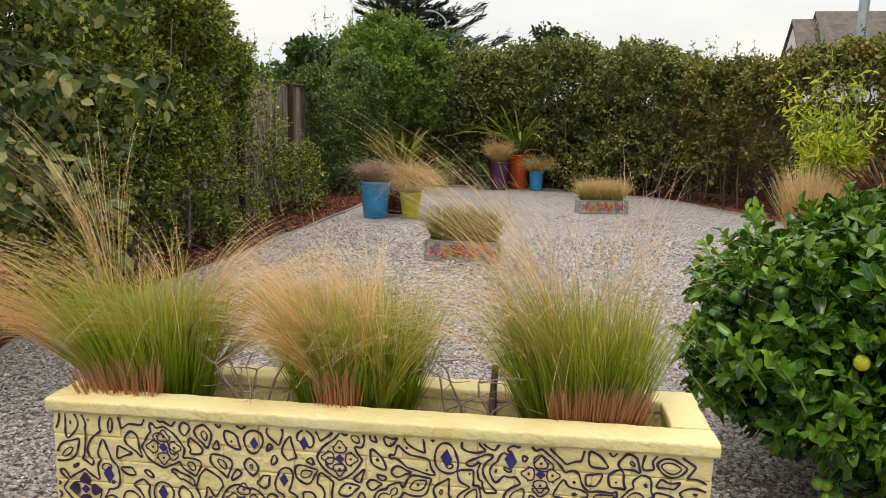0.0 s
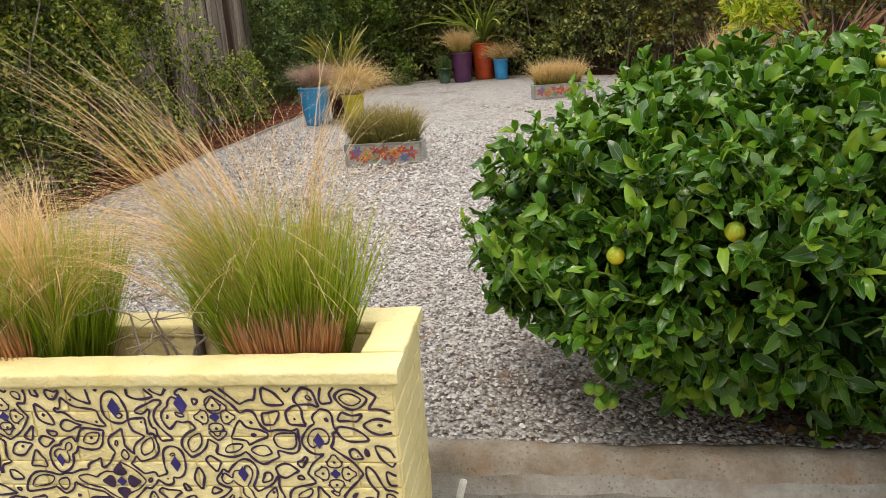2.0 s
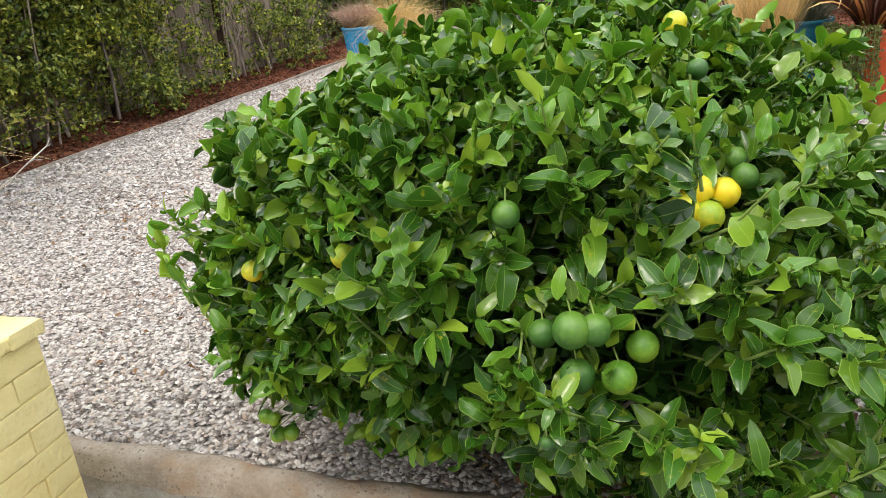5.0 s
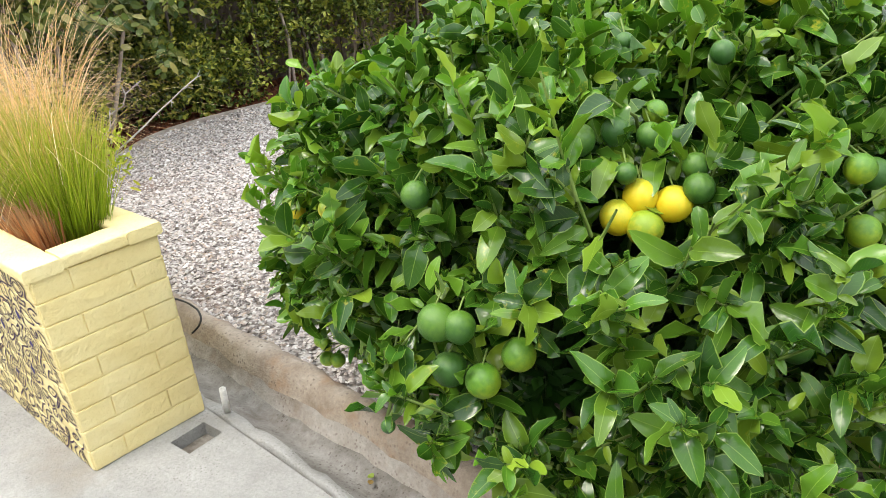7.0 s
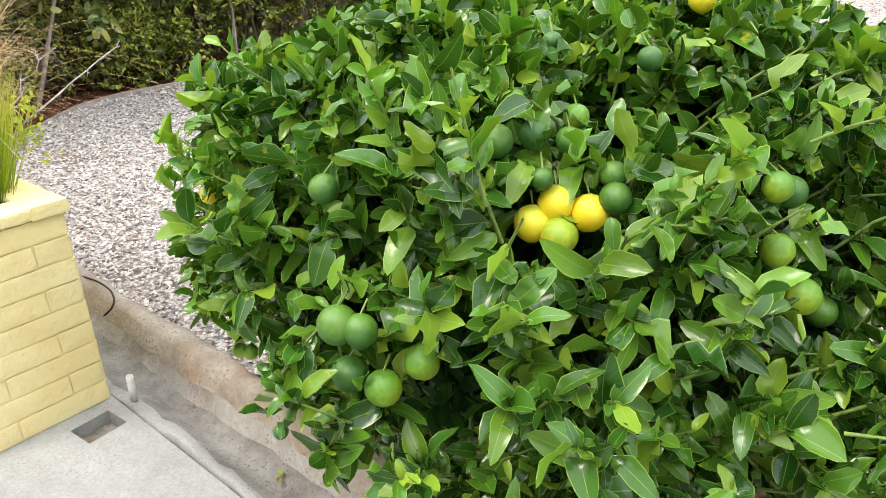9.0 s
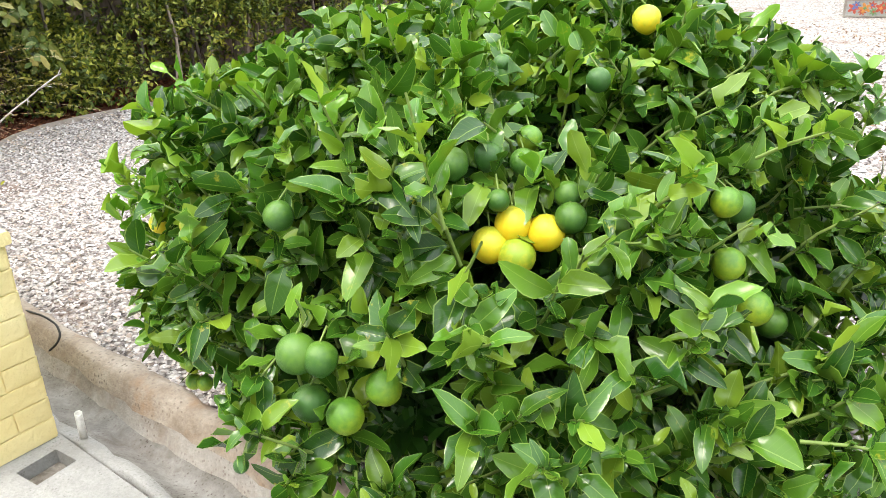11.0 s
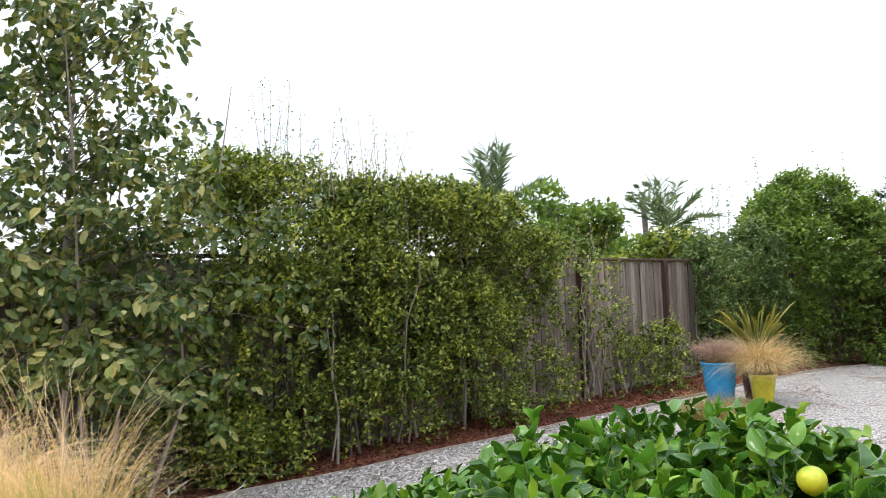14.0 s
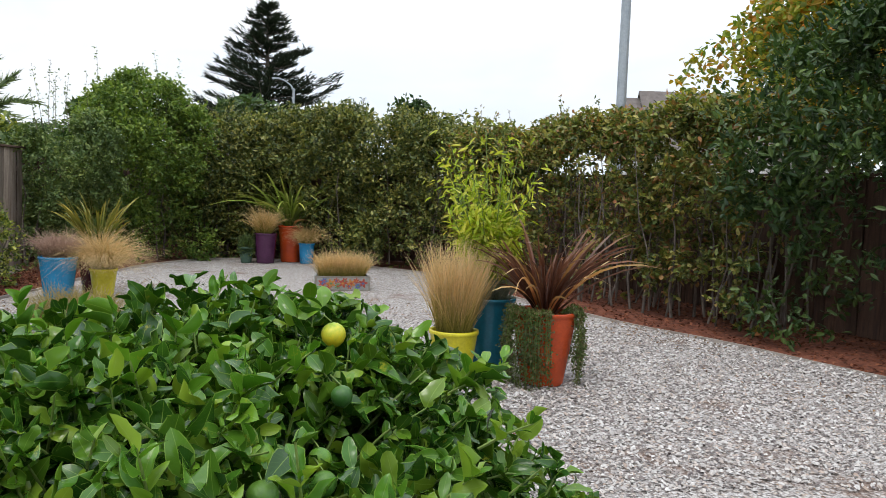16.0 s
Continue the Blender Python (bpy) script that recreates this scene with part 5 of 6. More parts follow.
        for i, k in np.argwhere((mixed > 0) & (mixed < 4)):
            cuts = [e for e in ((i, k, i + 1, k), (i + 1, k, i + 1, k + 1), (i, k + 1, i + 1, k + 1), (i, k, i, k + 1)) if sign[e[0], e[1]] != sign[e[2], e[3]]]
            for one, two in zip(cuts[0::2], cuts[1::2]):
                (a0, a1), (b0, b1) = corner(*one), corner(*two)
                bm.faces.new((a0, b0, b1, a1))
    bmesh.ops.recalc_face_normals(bm, faces=bm.faces[:])
    return bm


tagged(part("painted_pattern", drawn_loops(), INK, planter, "dark purple hand-painted nested loops", pose(0, -PD / 2 - 0.0064, 0)), kind="stuff")


# feather grass in the planter
def planter_tuft(x, y, foot, awns, reach, wind, droop, label, shift=0.0, side=0.28, stub=(400, -1.0, 1.0), locks=34):
    """Feather grass: cut russet stubs at the foot, green blades above them, fine blond awns on top."""
    g = thing("feather_grass", x, y, 0.49, label, "grass", "feather grass in the planter")
    n = stub[0]
    r = disc(n, foot * 0.9)
    r[:, 0] = foot * rng.uniform(stub[1], stub[2], n)
    r[:, 1] = -foot * rng.uniform(0.30, 0.62, n)
    part("stubble", blades("stubble", r, np.stack([r[:, 0] * 2.2, r[:, 1] * 2.2, np.ones(n)], 1) + rng.normal(size=(n, 3)) * 0.05, rng.uniform(0.15, 0.235, n), STUB, 0.0042, rng.uniform(0, 0.05, n), 2, tip=0.7), None, g, "cut russet stalks at the foot")
    n = 2100
    r = disc(n, foot)
    r[:, 1] = r[:, 1] * 0.5 + foot * 0.2
    way = np.stack([r[:, 0] / foot * 0.30 + shift * 0.3, r[:, 1] / foot * 0.25, np.ones(n)], 1) + rng.normal(size=(n, 3)) * 0.075
    part("green_growth", blades("green_growth", r, way, rng.uniform(0.26, 0.52, n), GREEN_BLADE, 0.0026, rng.uniform(0.0, 0.25, n), 5, (wind[0] * 0.25, 0)), None, g, "fine green blades")
    n = awns
    # awns stand in locks that lean together
    lock = rng.integers(0, locks, n)
    lean_x, lean_y, bow = rng.normal(size=locks) * side, np.abs(rng.normal(size=locks)) * side * 0.7 - 0.08, rng.uniform(0.4, 1.6, locks)
    tall = rng.uniform(0.62, 1.0, locks)
    tuft = disc(locks, foot * 0.85)
    r = tuft[lock] + disc(n, 0.011)
    r[:, 1] *= 0.7
    way = np.stack([lean_x[lock] + shift + r[:, 0] * 0.5, lean_y[lock], np.ones(n)], 1) + rng.normal(size=(n, 3)) * 0.025
    part("awns", blades("awns", r, way, reach * tall[lock] * rng.uniform(0.72, 1.0, n), BLOND_BLADE, 0.0015, droop * bow[lock] * rng.uniform(0.75, 1.15, n), 9, wind), None, g, "fine blond awns")
    return g


planter_tuft(-0.68, 2.02, 0.15, 1350, 1.3, (-0.14, 0.04), 1.0, "clump of feather grass, green below and blond above, blown sideways", -0.30, 0.50, (330, -0.9, 0.35), 20)
planter_tuft(-0.06, 2.00, 0.15, 1500, 0.88, (-0.16, 0.03), 0.6, "clump of feather grass, green below and blond above, in the planter", -0.04, 0.17, (130, -0.5, 0.1))
planter_tuft(0.60, 1.985, 0.15, 620, 1.25, (-0.14, 0.08), 0.72, "clump of feather grass with russet cut stalks at its foot", -0.05, 0.13, (480, -0.5, 0.85), 24)


def dead_plant(x, y, seed_label, tall):
    """A leafless twiggy shrub with forking stems."""
    t = thing("dry_shrub", x, y, 0.49, seed_label, "dry shrub")
    main, twigs = [], []
    for i in range(5):
        a = i * 2.4
        foot = np.array([0.03 * math.cos(a), 0.03 * math.sin(a), 0])
        tip = foot + np.array([0.14 * math.cos(a), 0.08 * math.sin(a), tall * rng.uniform(0.5, 1)])
        ts = np.linspace(0, 1, 6)[:, None]
        pts = foot + (tip - foot) * ts + rng.normal(size=(6, 3)) * 0.012
        main.append((pts, np.linspace(0.0048, 0.0018, 6)))
        for _ in range(6):
            k = rng.integers(2, 6)
            b = pts[k]
            d = np.array([rng.normal(), rng.normal() - 0.4, rng.uniform(-0.3, 0.6)])
            e = b + unit(d) * rng.uniform(0.06, 0.20)
            twigs.append(([b, (b + e) / 2 + rng.normal(size=3) * 0.012, e], [0.002, 0.0015, 0.0008]))
    for one in main:
        part("stem", tubes("stem", [one], TWIG), None, t)
    for one in twigs:
        part("twig", tubes("twig", [one], TWIG, 4), None, t)


dead_plant(0.30, 2.02, "leafless twiggy shrub between the grass clumps", 0.30)
dead_plant(-0.36, 2.02, "leafless grey twiggy shrub between the grass clumps", 0.32)
lean = thing("dry_shrub", 0.42, 2.06, 0.49, "lichen-covered leafless twigs leaning out behind the planter", "dry shrub")
for tip, thick in (((0.40, 0.38, 0.46), 0.0042), ((0.12, 0.33, 0.44), 0.0035), ((0.28, 0.22, 0.26), 0.003)):
    tip = np.array(tip)
    ts = np.linspace(0, 1, 12)[:, None]
    pts = tip * ts + np.array([0, 0, 0.10]) * np.sin(np.pi * ts) * tip[2] + rng.normal(size=(12, 3)) * 0.006
    part("stem", tubes("stem", [(pts, np.linspace(thick, 0.0018, 12))], LICHEN, 6), None, lean)
    for k in range(3, 12):
        for _ in range(2):
            e = pts[k] + unit(rng.normal(size=3) + np.array([0.5, 0.4, 0.4])) * rng.uniform(0.010, 0.035)
            part("twig", tubes("twig", [([pts[k], (pts[k] + e) / 2 + rng.normal(size=3) * 0.004, e], [0.0022, 0.0016, 0.0008])], LICHEN, 4), None, lean)
q = np.array([0.18, 0.17, 0.24]) + rng.normal(size=(70, 3)) * np.array([0.03, 0.03, 0.045])
tagged(part("leaf_tuft", leaves("leaf_tuft", q, rng.normal(size=(70, 3)) + np.array([0, 0, 0.5]), CHARTREUSE, 0.03, 0.012, 0.3, 0.2, oval=True), None, lean, "small yellow-green leaves"), kind="stuff")
stake = thing("wooden_stake", 0.345, 2.06, 0.5, "short grey wooden stake in the planter", "stake")
part("stick", tubes("stick", [([(0, 0, 0), (0, 0, 0.1), (0.004, 0, 0.19)], [0.012, 0.011, 0.011])], BARK, 7), None, stake)

# ---- citrus bush ----
BUSH = np.array([2.02, 2.70, 0.62])
BUSH_R = np.array([0.85, 0.86, 0.495])
citrus = thing("citrus_bush", BUSH[0], BUSH[1], -0.02, "broad glossy green citrus bush hanging over the kerb", "bush")
C_LOCAL = np.array([0, 0, BUSH[2] + 0.02])


def bush_reach(d):
    """Distance from the bush's middle to its outside along unit directions d."""
    h = np.hypot(d[:, 0] / BUSH_R[0], d[:, 1] / BUSH_R[1])
    h = h * (1 + 0.20 * np.clip(-d[:, 0], 0, 1) * np.clip(-d[:, 1], 0, 1) + 0.02 * np.clip(-d[:, 0], 0, 1) * np.clip(0.3 - d[:, 2], 0, 1) - 0.04 * np.clip(-d[:, 0], 0, 1) - 0.20 * np.clip(d[:, 0], 0, 1))
    v = np.abs(d[:, 2] / np.where(d[:, 2] > 0, BUSH_R[2], 0.56))
    k = np.where(d[:, 2] > 0, 2.35, np.where(d[:, 0] > 0.15, 2.1, 1.5))
    return (h ** k + v ** k) ** (-1 / k)


def citrus_twigs(n, shell_low, shell_high, count):
    """Twigs that end near the outside, each with leaves round it: points and directions of leaves, and twig paths."""
    d = unit(rng.normal(size=(n, 3)) * np.array([1, 1, 0.8]) + np.array([0, 0, 0.12]))
    d = d[lumps(d * 0.8 + 5, 0.3) > -0.62 + 0.2 * rng.normal(size=n)]
    n = len(d)
    r = bush_reach(d) * (1 + 0.12 * lumps(d * 0.8, 0.40)) * rng.uniform(shell_low, shell_high, n)
    tip = C_LOCAL + d * r[:, None]
    ok = tip[:, 2] > np.where(tip[:, 0] > 0.05, 0.06, 0.17) + 1.8 * np.clip(-0.44 - tip[:, 1], 0, 1) * np.clip(0.80 - 0.9 * tip[:, 0], 0.1, 1)
    if shell_low > 1:
        ok &= (d[:, 2] > 0.35) | (d[:, 0] < -0.6) & (d[:, 2] > 0.0)
    d, tip = d[ok], tip[ok]
    up = np.where(d[:, 2:] < -0.2, -0.5, 0.75) * np.array([0, 0, 1.0])
    grow = unit(d + up + rng.normal(size=d.shape) * 0.35)
    P, D, paths = [], [], []
    for t, g in zip(tip, grow):
        ln = rng.uniform(0.12, 0.24)
        foot = t - g * ln
        paths.append((np.array([foot, (foot + t) / 2 + rng.normal(size=3) * 0.008, t]), [0.0035, 0.003, 0.0018]))
        u = np.sort(rng.uniform(0.15, 1.0, (count, 1)), axis=0)
        a = np.arange(count) * 2.4 + rng.uniform(0, 6)
        s = unit(np.cross(g, (0.3, 0.2, 0.93)))
        w = np.cross(g, s)
        ring = np.cos(a)[:, None] * s + np.sin(a)[:, None] * w
        P.append(foot + g * ln * u)
        D.append(ring * 0.85 + g * (0.35 + 0.6 * u) + np.array([0, 0, -0.12]) + rng.normal(size=(count, 3)) * 0.15)
    return np.concatenate(P), np.concatenate(D), paths


P1, D1, twigs1 = citrus_twigs(2300, 0.80, 1.08, 15)
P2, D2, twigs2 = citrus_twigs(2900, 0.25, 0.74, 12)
P3, D3, twigs3 = citrus_twigs(210, 1.03, 1.22, 10)
FRUIT_AT = []
for i in range(26):
    a, e = i * 2.4, rng.uniform(-0.25, 1.1)
    d = np.array([math.cos(a) * math.cos(e), math.sin(a) * math.cos(e), math.sin(e)])
    tip = C_LOCAL + d * bush_reach(d[None])[0] * 0.8
    foot = np.array([0.05 * math.cos(a), 0.05 * math.sin(a), 0.0])
    mid = foot * 0.5 + tip * 0.5 + np.array([0, 0, 0.06]) + rng.normal(size=3) * 0.03
    limb = (np.array([foot, foot * 0.72 + mid * 0.28 + (0, 0, 0.05), mid, (mid + tip) / 2 + rng.normal(size=3) * 0.02, tip]), [0.022, 0.016, 0.011, 0.007, 0.003])
    part("limb", tubes("limb", [limb], BARK, 6), None, citrus)


def fruit_mesh(name, mat):
    prof = [(0.0001, -1.06), (0.13, -1.03), (0.42, -0.90), (0.74, -0.66), (0.94, -0.30), (1.0, 0.05), (0.95, 0.36), (0.78, 0.66), (0.5, 0.88), (0.2, 0.985), (0.0001, 0.99)]
    return lathe(name, prof, mat, 20)


fruits = {"lemon": fruit_mesh("lemon", LEMON), "half": fruit_mesh("half", HALF_RIPE), "lime": fruit_mesh("lime", UNRIPE)}
FRUIT_LABEL = {"lemon": "ripe yellow citrus fruit", "half": "yellow-green half-ripe citrus fruit", "lime": "hard green unripe citrus fruit"}


def fruit(kind, x, y, z, r):
    m = pose(x - BUSH[0], y - BUSH[1], z + 0.02, rng.uniform(-30, 30), rng.uniform(-30, 30), rng.uniform(0, 360)) @ Matrix.Scale(r, 4)
    part("fruit", fruits[kind], None, citrus, FRUIT_LABEL[kind], m)
    FRUIT_AT.append((x - BUSH[0], y - BUSH[1], z + 0.02, r, kind != "lime"))


# ripe cluster and single ripe fruit
for x, y, z in ((2.408, 2.13, 0.858), (2.434, 2.158, 0.887), (2.482, 2.175, 0.876), (2.452, 2.135, 0.845)):
    fruit("lemon", x, y, z, 0.030)
for x, y, z, r in ((1.479, 2.213, 0.697, 0.025), (1.757, 2.089, 0.785, 0.026), (2.418, 2.781, 1.12, 0.030)):
    fruit("lemon", x, y, z, r)
# half-ripe fruit
for x, y, z, r in ((2.300, 1.88, 0.655, 0.029), (2.337, 1.93, 0.687, 0.028), (2.420, 2.24, 1.003, 0.021), (2.757, 2.42, 0.70, 0.032), (2.715, 2.38, 0.79, 0.028), (2.695, 2.41, 0.885, 0.026), (2.323, 2.209, 1.02, 0.024)):
    fruit("half", x, y, z, r)
for x, y, z, r in ((1.41, 2.262, 0.272, 0.020), (1.435, 2.258, 0.268, 0.019), (1.441, 2.25, 0.228, 0.022), (1.472, 2.26, 0.228, 0.022)):
    fruit("half", x, y, z, r)
# unripe fruit
for x, y, z, r in ((2.503, 2.209, 0.931, 0.022), (2.518, 2.187, 0.903, 0.025), (2.43, 2.201, 0.976, 0.022), (2.42, 2.137, 0.931, 0.018), (2.705, 2.46, 0.862, 0.028), (2.776, 2.50, 0.64, 0.030), (2.57, 2.183, 0.835, 0.019), (2.578, 2.183, 0.816, 0.015), (2.225, 1.87, 0.745, 0.032), (2.262, 1.88, 0.742, 0.027)):
    fruit("lime", x, y, z, r)
for x, y, z, r in ((2.232, 1.88, 0.655, 0.030), (2.111, 1.98, 0.906, 0.025), (2.575, 2.231, 0.885, 0.020), (2.664, 2.24, 0.632, 0.029), (2.715, 2.34, 0.48, 0.033), (2.336, 2.141, 0.977, 0.027), (2.172, 1.925, 0.709, 0.026), (2.191, 1.764, 0.601, 0.012), (1.22, 2.62, 0.80, 0.026), (1.311, 2.46, 0.852, 0.028), (2.38, 2.18, 0.984, 0.024), (2.29, 2.393, 1.085, 0.018), (2.60, 2.16, 0.42, 0.026), (2.45, 2.448, 1.059, 0.022)):
    fruit("lime", x, y, z, r)
# blossom and bare side shoots
blossom = part("blossom", leaves("blossom", np.array([[0, 0, 0.0]] * 7), rng.normal(size=(7, 3)) + np.array([0.3, -0.6, 0.4]), BLOSSOM, 0.017, 0.008, 0.3, 0.1, True), None, citrus, "small white blossom", pose(2.646 - BUSH[0], 2.20 - BUSH[1], 0.925))


# leaves are cleared round the outer fruit and towards the camera's path, to show it
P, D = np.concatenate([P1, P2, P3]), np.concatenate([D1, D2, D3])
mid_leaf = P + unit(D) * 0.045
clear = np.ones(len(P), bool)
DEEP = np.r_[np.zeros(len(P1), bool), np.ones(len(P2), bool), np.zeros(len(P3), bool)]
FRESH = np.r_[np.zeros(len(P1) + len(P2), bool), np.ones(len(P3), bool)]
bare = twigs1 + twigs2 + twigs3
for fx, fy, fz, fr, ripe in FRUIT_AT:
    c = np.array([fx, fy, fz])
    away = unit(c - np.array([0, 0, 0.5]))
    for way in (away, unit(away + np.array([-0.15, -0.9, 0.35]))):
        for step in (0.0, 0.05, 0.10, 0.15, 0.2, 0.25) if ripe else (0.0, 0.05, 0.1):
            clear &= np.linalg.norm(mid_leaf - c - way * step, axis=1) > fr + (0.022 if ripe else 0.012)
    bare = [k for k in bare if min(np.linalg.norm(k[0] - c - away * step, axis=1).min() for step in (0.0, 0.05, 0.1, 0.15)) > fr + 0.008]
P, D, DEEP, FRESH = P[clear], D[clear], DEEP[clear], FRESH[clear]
for fx, fy, fz, fr, ripe in FRUIT_AT:
    top = np.array([fx, fy, fz + fr * 0.9])
    inward = unit(np.array([-fx, -fy, 0.35]))
    low = fz < 0.35
    bare.append((np.array([top, top + inward * 0.012, top + inward * (0.34 if low else 0.035)]), [0.0014, 0.0016, 0.002]))
    # a few leaves where the stalk leaves the twig
    m = 14 if low else 4
    P = np.concatenate([P, top + inward * rng.uniform(0.02, 0.22 if low else 0.06, (m, 1)) + rng.normal(size=(m, 3)) * 0.012])
    D = np.concatenate([D, rng.normal(size=(m, 3)) + inward * 0.5 + np.array([0, 0, 0.5])])
    DEEP, FRESH = np.r_[DEEP, np.zeros(m, bool)], np.r_[FRESH, np.zeros(m, bool)]
tagged(part("twig_growth", tubes("twig_growth", bare, GREEN_STEM, 5), None, citrus, "thin green twigs"), kind="stuff")
# the outermost leaves towards the patio are pieces of their own
front = np.flatnonzero(~DEEP & (P[:, 1] < -0.50) & (P[:, 2] > 0.45) & (np.hypot(P[:, 0], P[:, 1]) > 0.70))
front = front[:: max(1, len(front) // 290)][:290]
out_way = unit((P - C_LOCAL) * np.array([1, 1, 1.2]))
young = np.setdiff1d(np.flatnonzero(FRESH | ~DEEP & (rng.uniform(size=len(P)) < 0.035)), front)
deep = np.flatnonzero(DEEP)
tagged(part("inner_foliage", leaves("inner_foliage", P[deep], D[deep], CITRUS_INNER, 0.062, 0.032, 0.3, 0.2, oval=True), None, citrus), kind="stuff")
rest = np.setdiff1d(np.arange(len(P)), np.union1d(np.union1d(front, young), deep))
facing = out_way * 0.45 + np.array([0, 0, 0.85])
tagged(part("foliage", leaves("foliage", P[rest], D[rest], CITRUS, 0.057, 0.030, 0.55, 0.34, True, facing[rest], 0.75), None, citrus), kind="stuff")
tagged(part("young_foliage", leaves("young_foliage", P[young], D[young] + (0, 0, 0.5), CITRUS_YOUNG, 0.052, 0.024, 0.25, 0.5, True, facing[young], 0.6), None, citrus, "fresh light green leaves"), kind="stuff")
leaf_kinds = [leaves("leaf", np.zeros((1, 3)), np.array([[0, 1.0, 0]]), CITRUS_ONE, 0.058, 0.0295, 0.5, 0.42, True, spread=0.05) for _ in range(16)]
for j, i in enumerate(front):
    d = Vector(D[i]).normalized()
    turn = d.to_track_quat("Y", "Z").to_matrix().to_4x4() @ pose(0, 0, 0, 0, rng.uniform(-40, 40), 0)
    part("leaf", leaf_kinds[j % 16], None, citrus, m=Matrix.Translation(P[i]) @ turn)

# ---- small planter boxes ----
MOTIF = [glaze("tile_red", (0.42, 0.07, 0.04), 0.5), glaze("tile_blue", (0.10, 0.14, 0.34), 0.5), glaze("tile_green", (0.14, 0.26, 0.10), 0.5), glaze("tile_orange", (0.55, 0.22, 0.05), 0.5)]
PANEL = surface("painted_panel", [(0.3, (0.22, 0.24, 0.23)), (0.7, (0.38, 0.39, 0.36))], 18, 0.6, 80, 0.2)
FRAME = surface("box_frame", [(0.3, (0.20, 0.17, 0.14)), (0.7, (0.34, 0.31, 0.27))], 12, 0.8, 60, 0.3)


def petal(n, r0, r1, phase, lift):
    """A flat flower outline with n petals, a few millimetres thick."""
    bm = bmesh.new()
    ring = []
    for i in range(n * 8):
        a = 2 * math.pi * i / (n * 8)
        r = r0 + (r1 - r0) * (0.5 + 0.5 * math.cos(n * a + phase))
        ring.append(bm.verts.new((r * math.cos(a), 0, r * math.sin(a))))
    f = bm.faces.new(ring)
    ext = bmesh.ops.extrude_face_region(bm, geom=[f])["geom"]
    for v in ext:
        if isinstance(v, bmesh.types.BMVert):
            v.co.y -= lift
    bmesh.ops.recalc_face_normals(bm, faces=bm.faces[:])
    return bm


def planter_box(x, y, turn, w, label, grass_label, blond):
    d, h = 0.26, 0.21
    t = thing("planter_box", x, y, 0.0, label, "planter", "small planter boxes on the gravel", turn=turn)
    part("front_panel", box_bm(-w / 2, -d / 2, 0, w / 2, -d / 2 + 0.02, h, 0.003, 1), PANEL, t)
    part("back_panel", box_bm(-w / 2, d / 2 - 0.02, 0, w / 2, d / 2, h, 0.003, 1), PANEL, t)
    for s in (-1, 1):
        part("side_panel", box_bm(s * w / 2 - 0.012, -d / 2 + 0.021, 0, s * w / 2 + 0.012, d / 2 - 0.021, h, 0.003, 1), PANEL, t)
        part("corner_strip", box_bm(s * w / 2 - 0.014, -d / 2 - 0.006, 0, s * w / 2 + 0.014, -d / 2 - 0.001, h, 0.002, 1), FRAME, t)
    for z in (0.0, h - 0.02):
        part("frame_strip", box_bm(-w / 2 + 0.015, -d / 2 - 0.006, z, w / 2 - 0.015, -d / 2 - 0.001, z + 0.018, 0.002, 1), FRAME, t)
    part("soil", box_bm(-w / 2 + 0.014, -d / 2 + 0.021, 0.01, w / 2 - 0.014, d / 2 - 0.021, h - 0.03), SOIL, t)
    for i in range(13):
        bx, bz = -w / 2 + 0.07 + (w - 0.14) * (i + 0.5 * (i % 2 == 0)) / 13, 0.105 + 0.045 * math.sin(i * 2.1)
        r = 0.070 if i % 3 == 0 else 0.05
        fl = part("flower_motif", petal(5 + i % 3, r * 0.45, r, i, 0.003 + 0.0007 * (i % 4)), MOTIF[0 if i % 2 == 0 else (i * 5 + i // 4) % 4], t, "painted flower", pose(bx, -d / 2 - 0.0005, bz))
        part("flower_eye", petal(4, r * 0.18, r * 0.34, 0, 0.003), MOTIF[(i * 3 + 1) % 4], fl, m=pose(0, -0.006, 0))
    for s in (-1.1, 0.0, 1.1):
        g = thing("feather_grass", *(Vector((x, y)) + Vector((math.cos(radians(turn)), math.sin(radians(turn)))) * s * w * 0.25), h - 0.03, grass_label, "grass", "grass in the planter boxes")
        part("blades", tussock("blades", 1300, 0.125, 0.46, 0.34, blond, 0.004, 0.7, (0, 0), 5, 0.3), None, g)


GREENISH = blade_material("green_feather_grass", [(0.0, (0.13, 0.13, 0.03)), (0.4, (0.22, 0.22, 0.05)), (0.8, (0.34, 0.27, 0.09)), (1.0, (0.44, 0.34, 0.16))])
planter_box(0.10, 7.63, -6, 0.74, "low planter box with red and blue painted flowers on the gravel", "soft green feather grass tuft in the planter box", GREENISH)
planter_box(2.17, 12.32, 8, 0.78, "low planter box with red and orange painted flowers on the gravel", "pale blond feather grass tuft in the planter box", STIPA_BLOND)


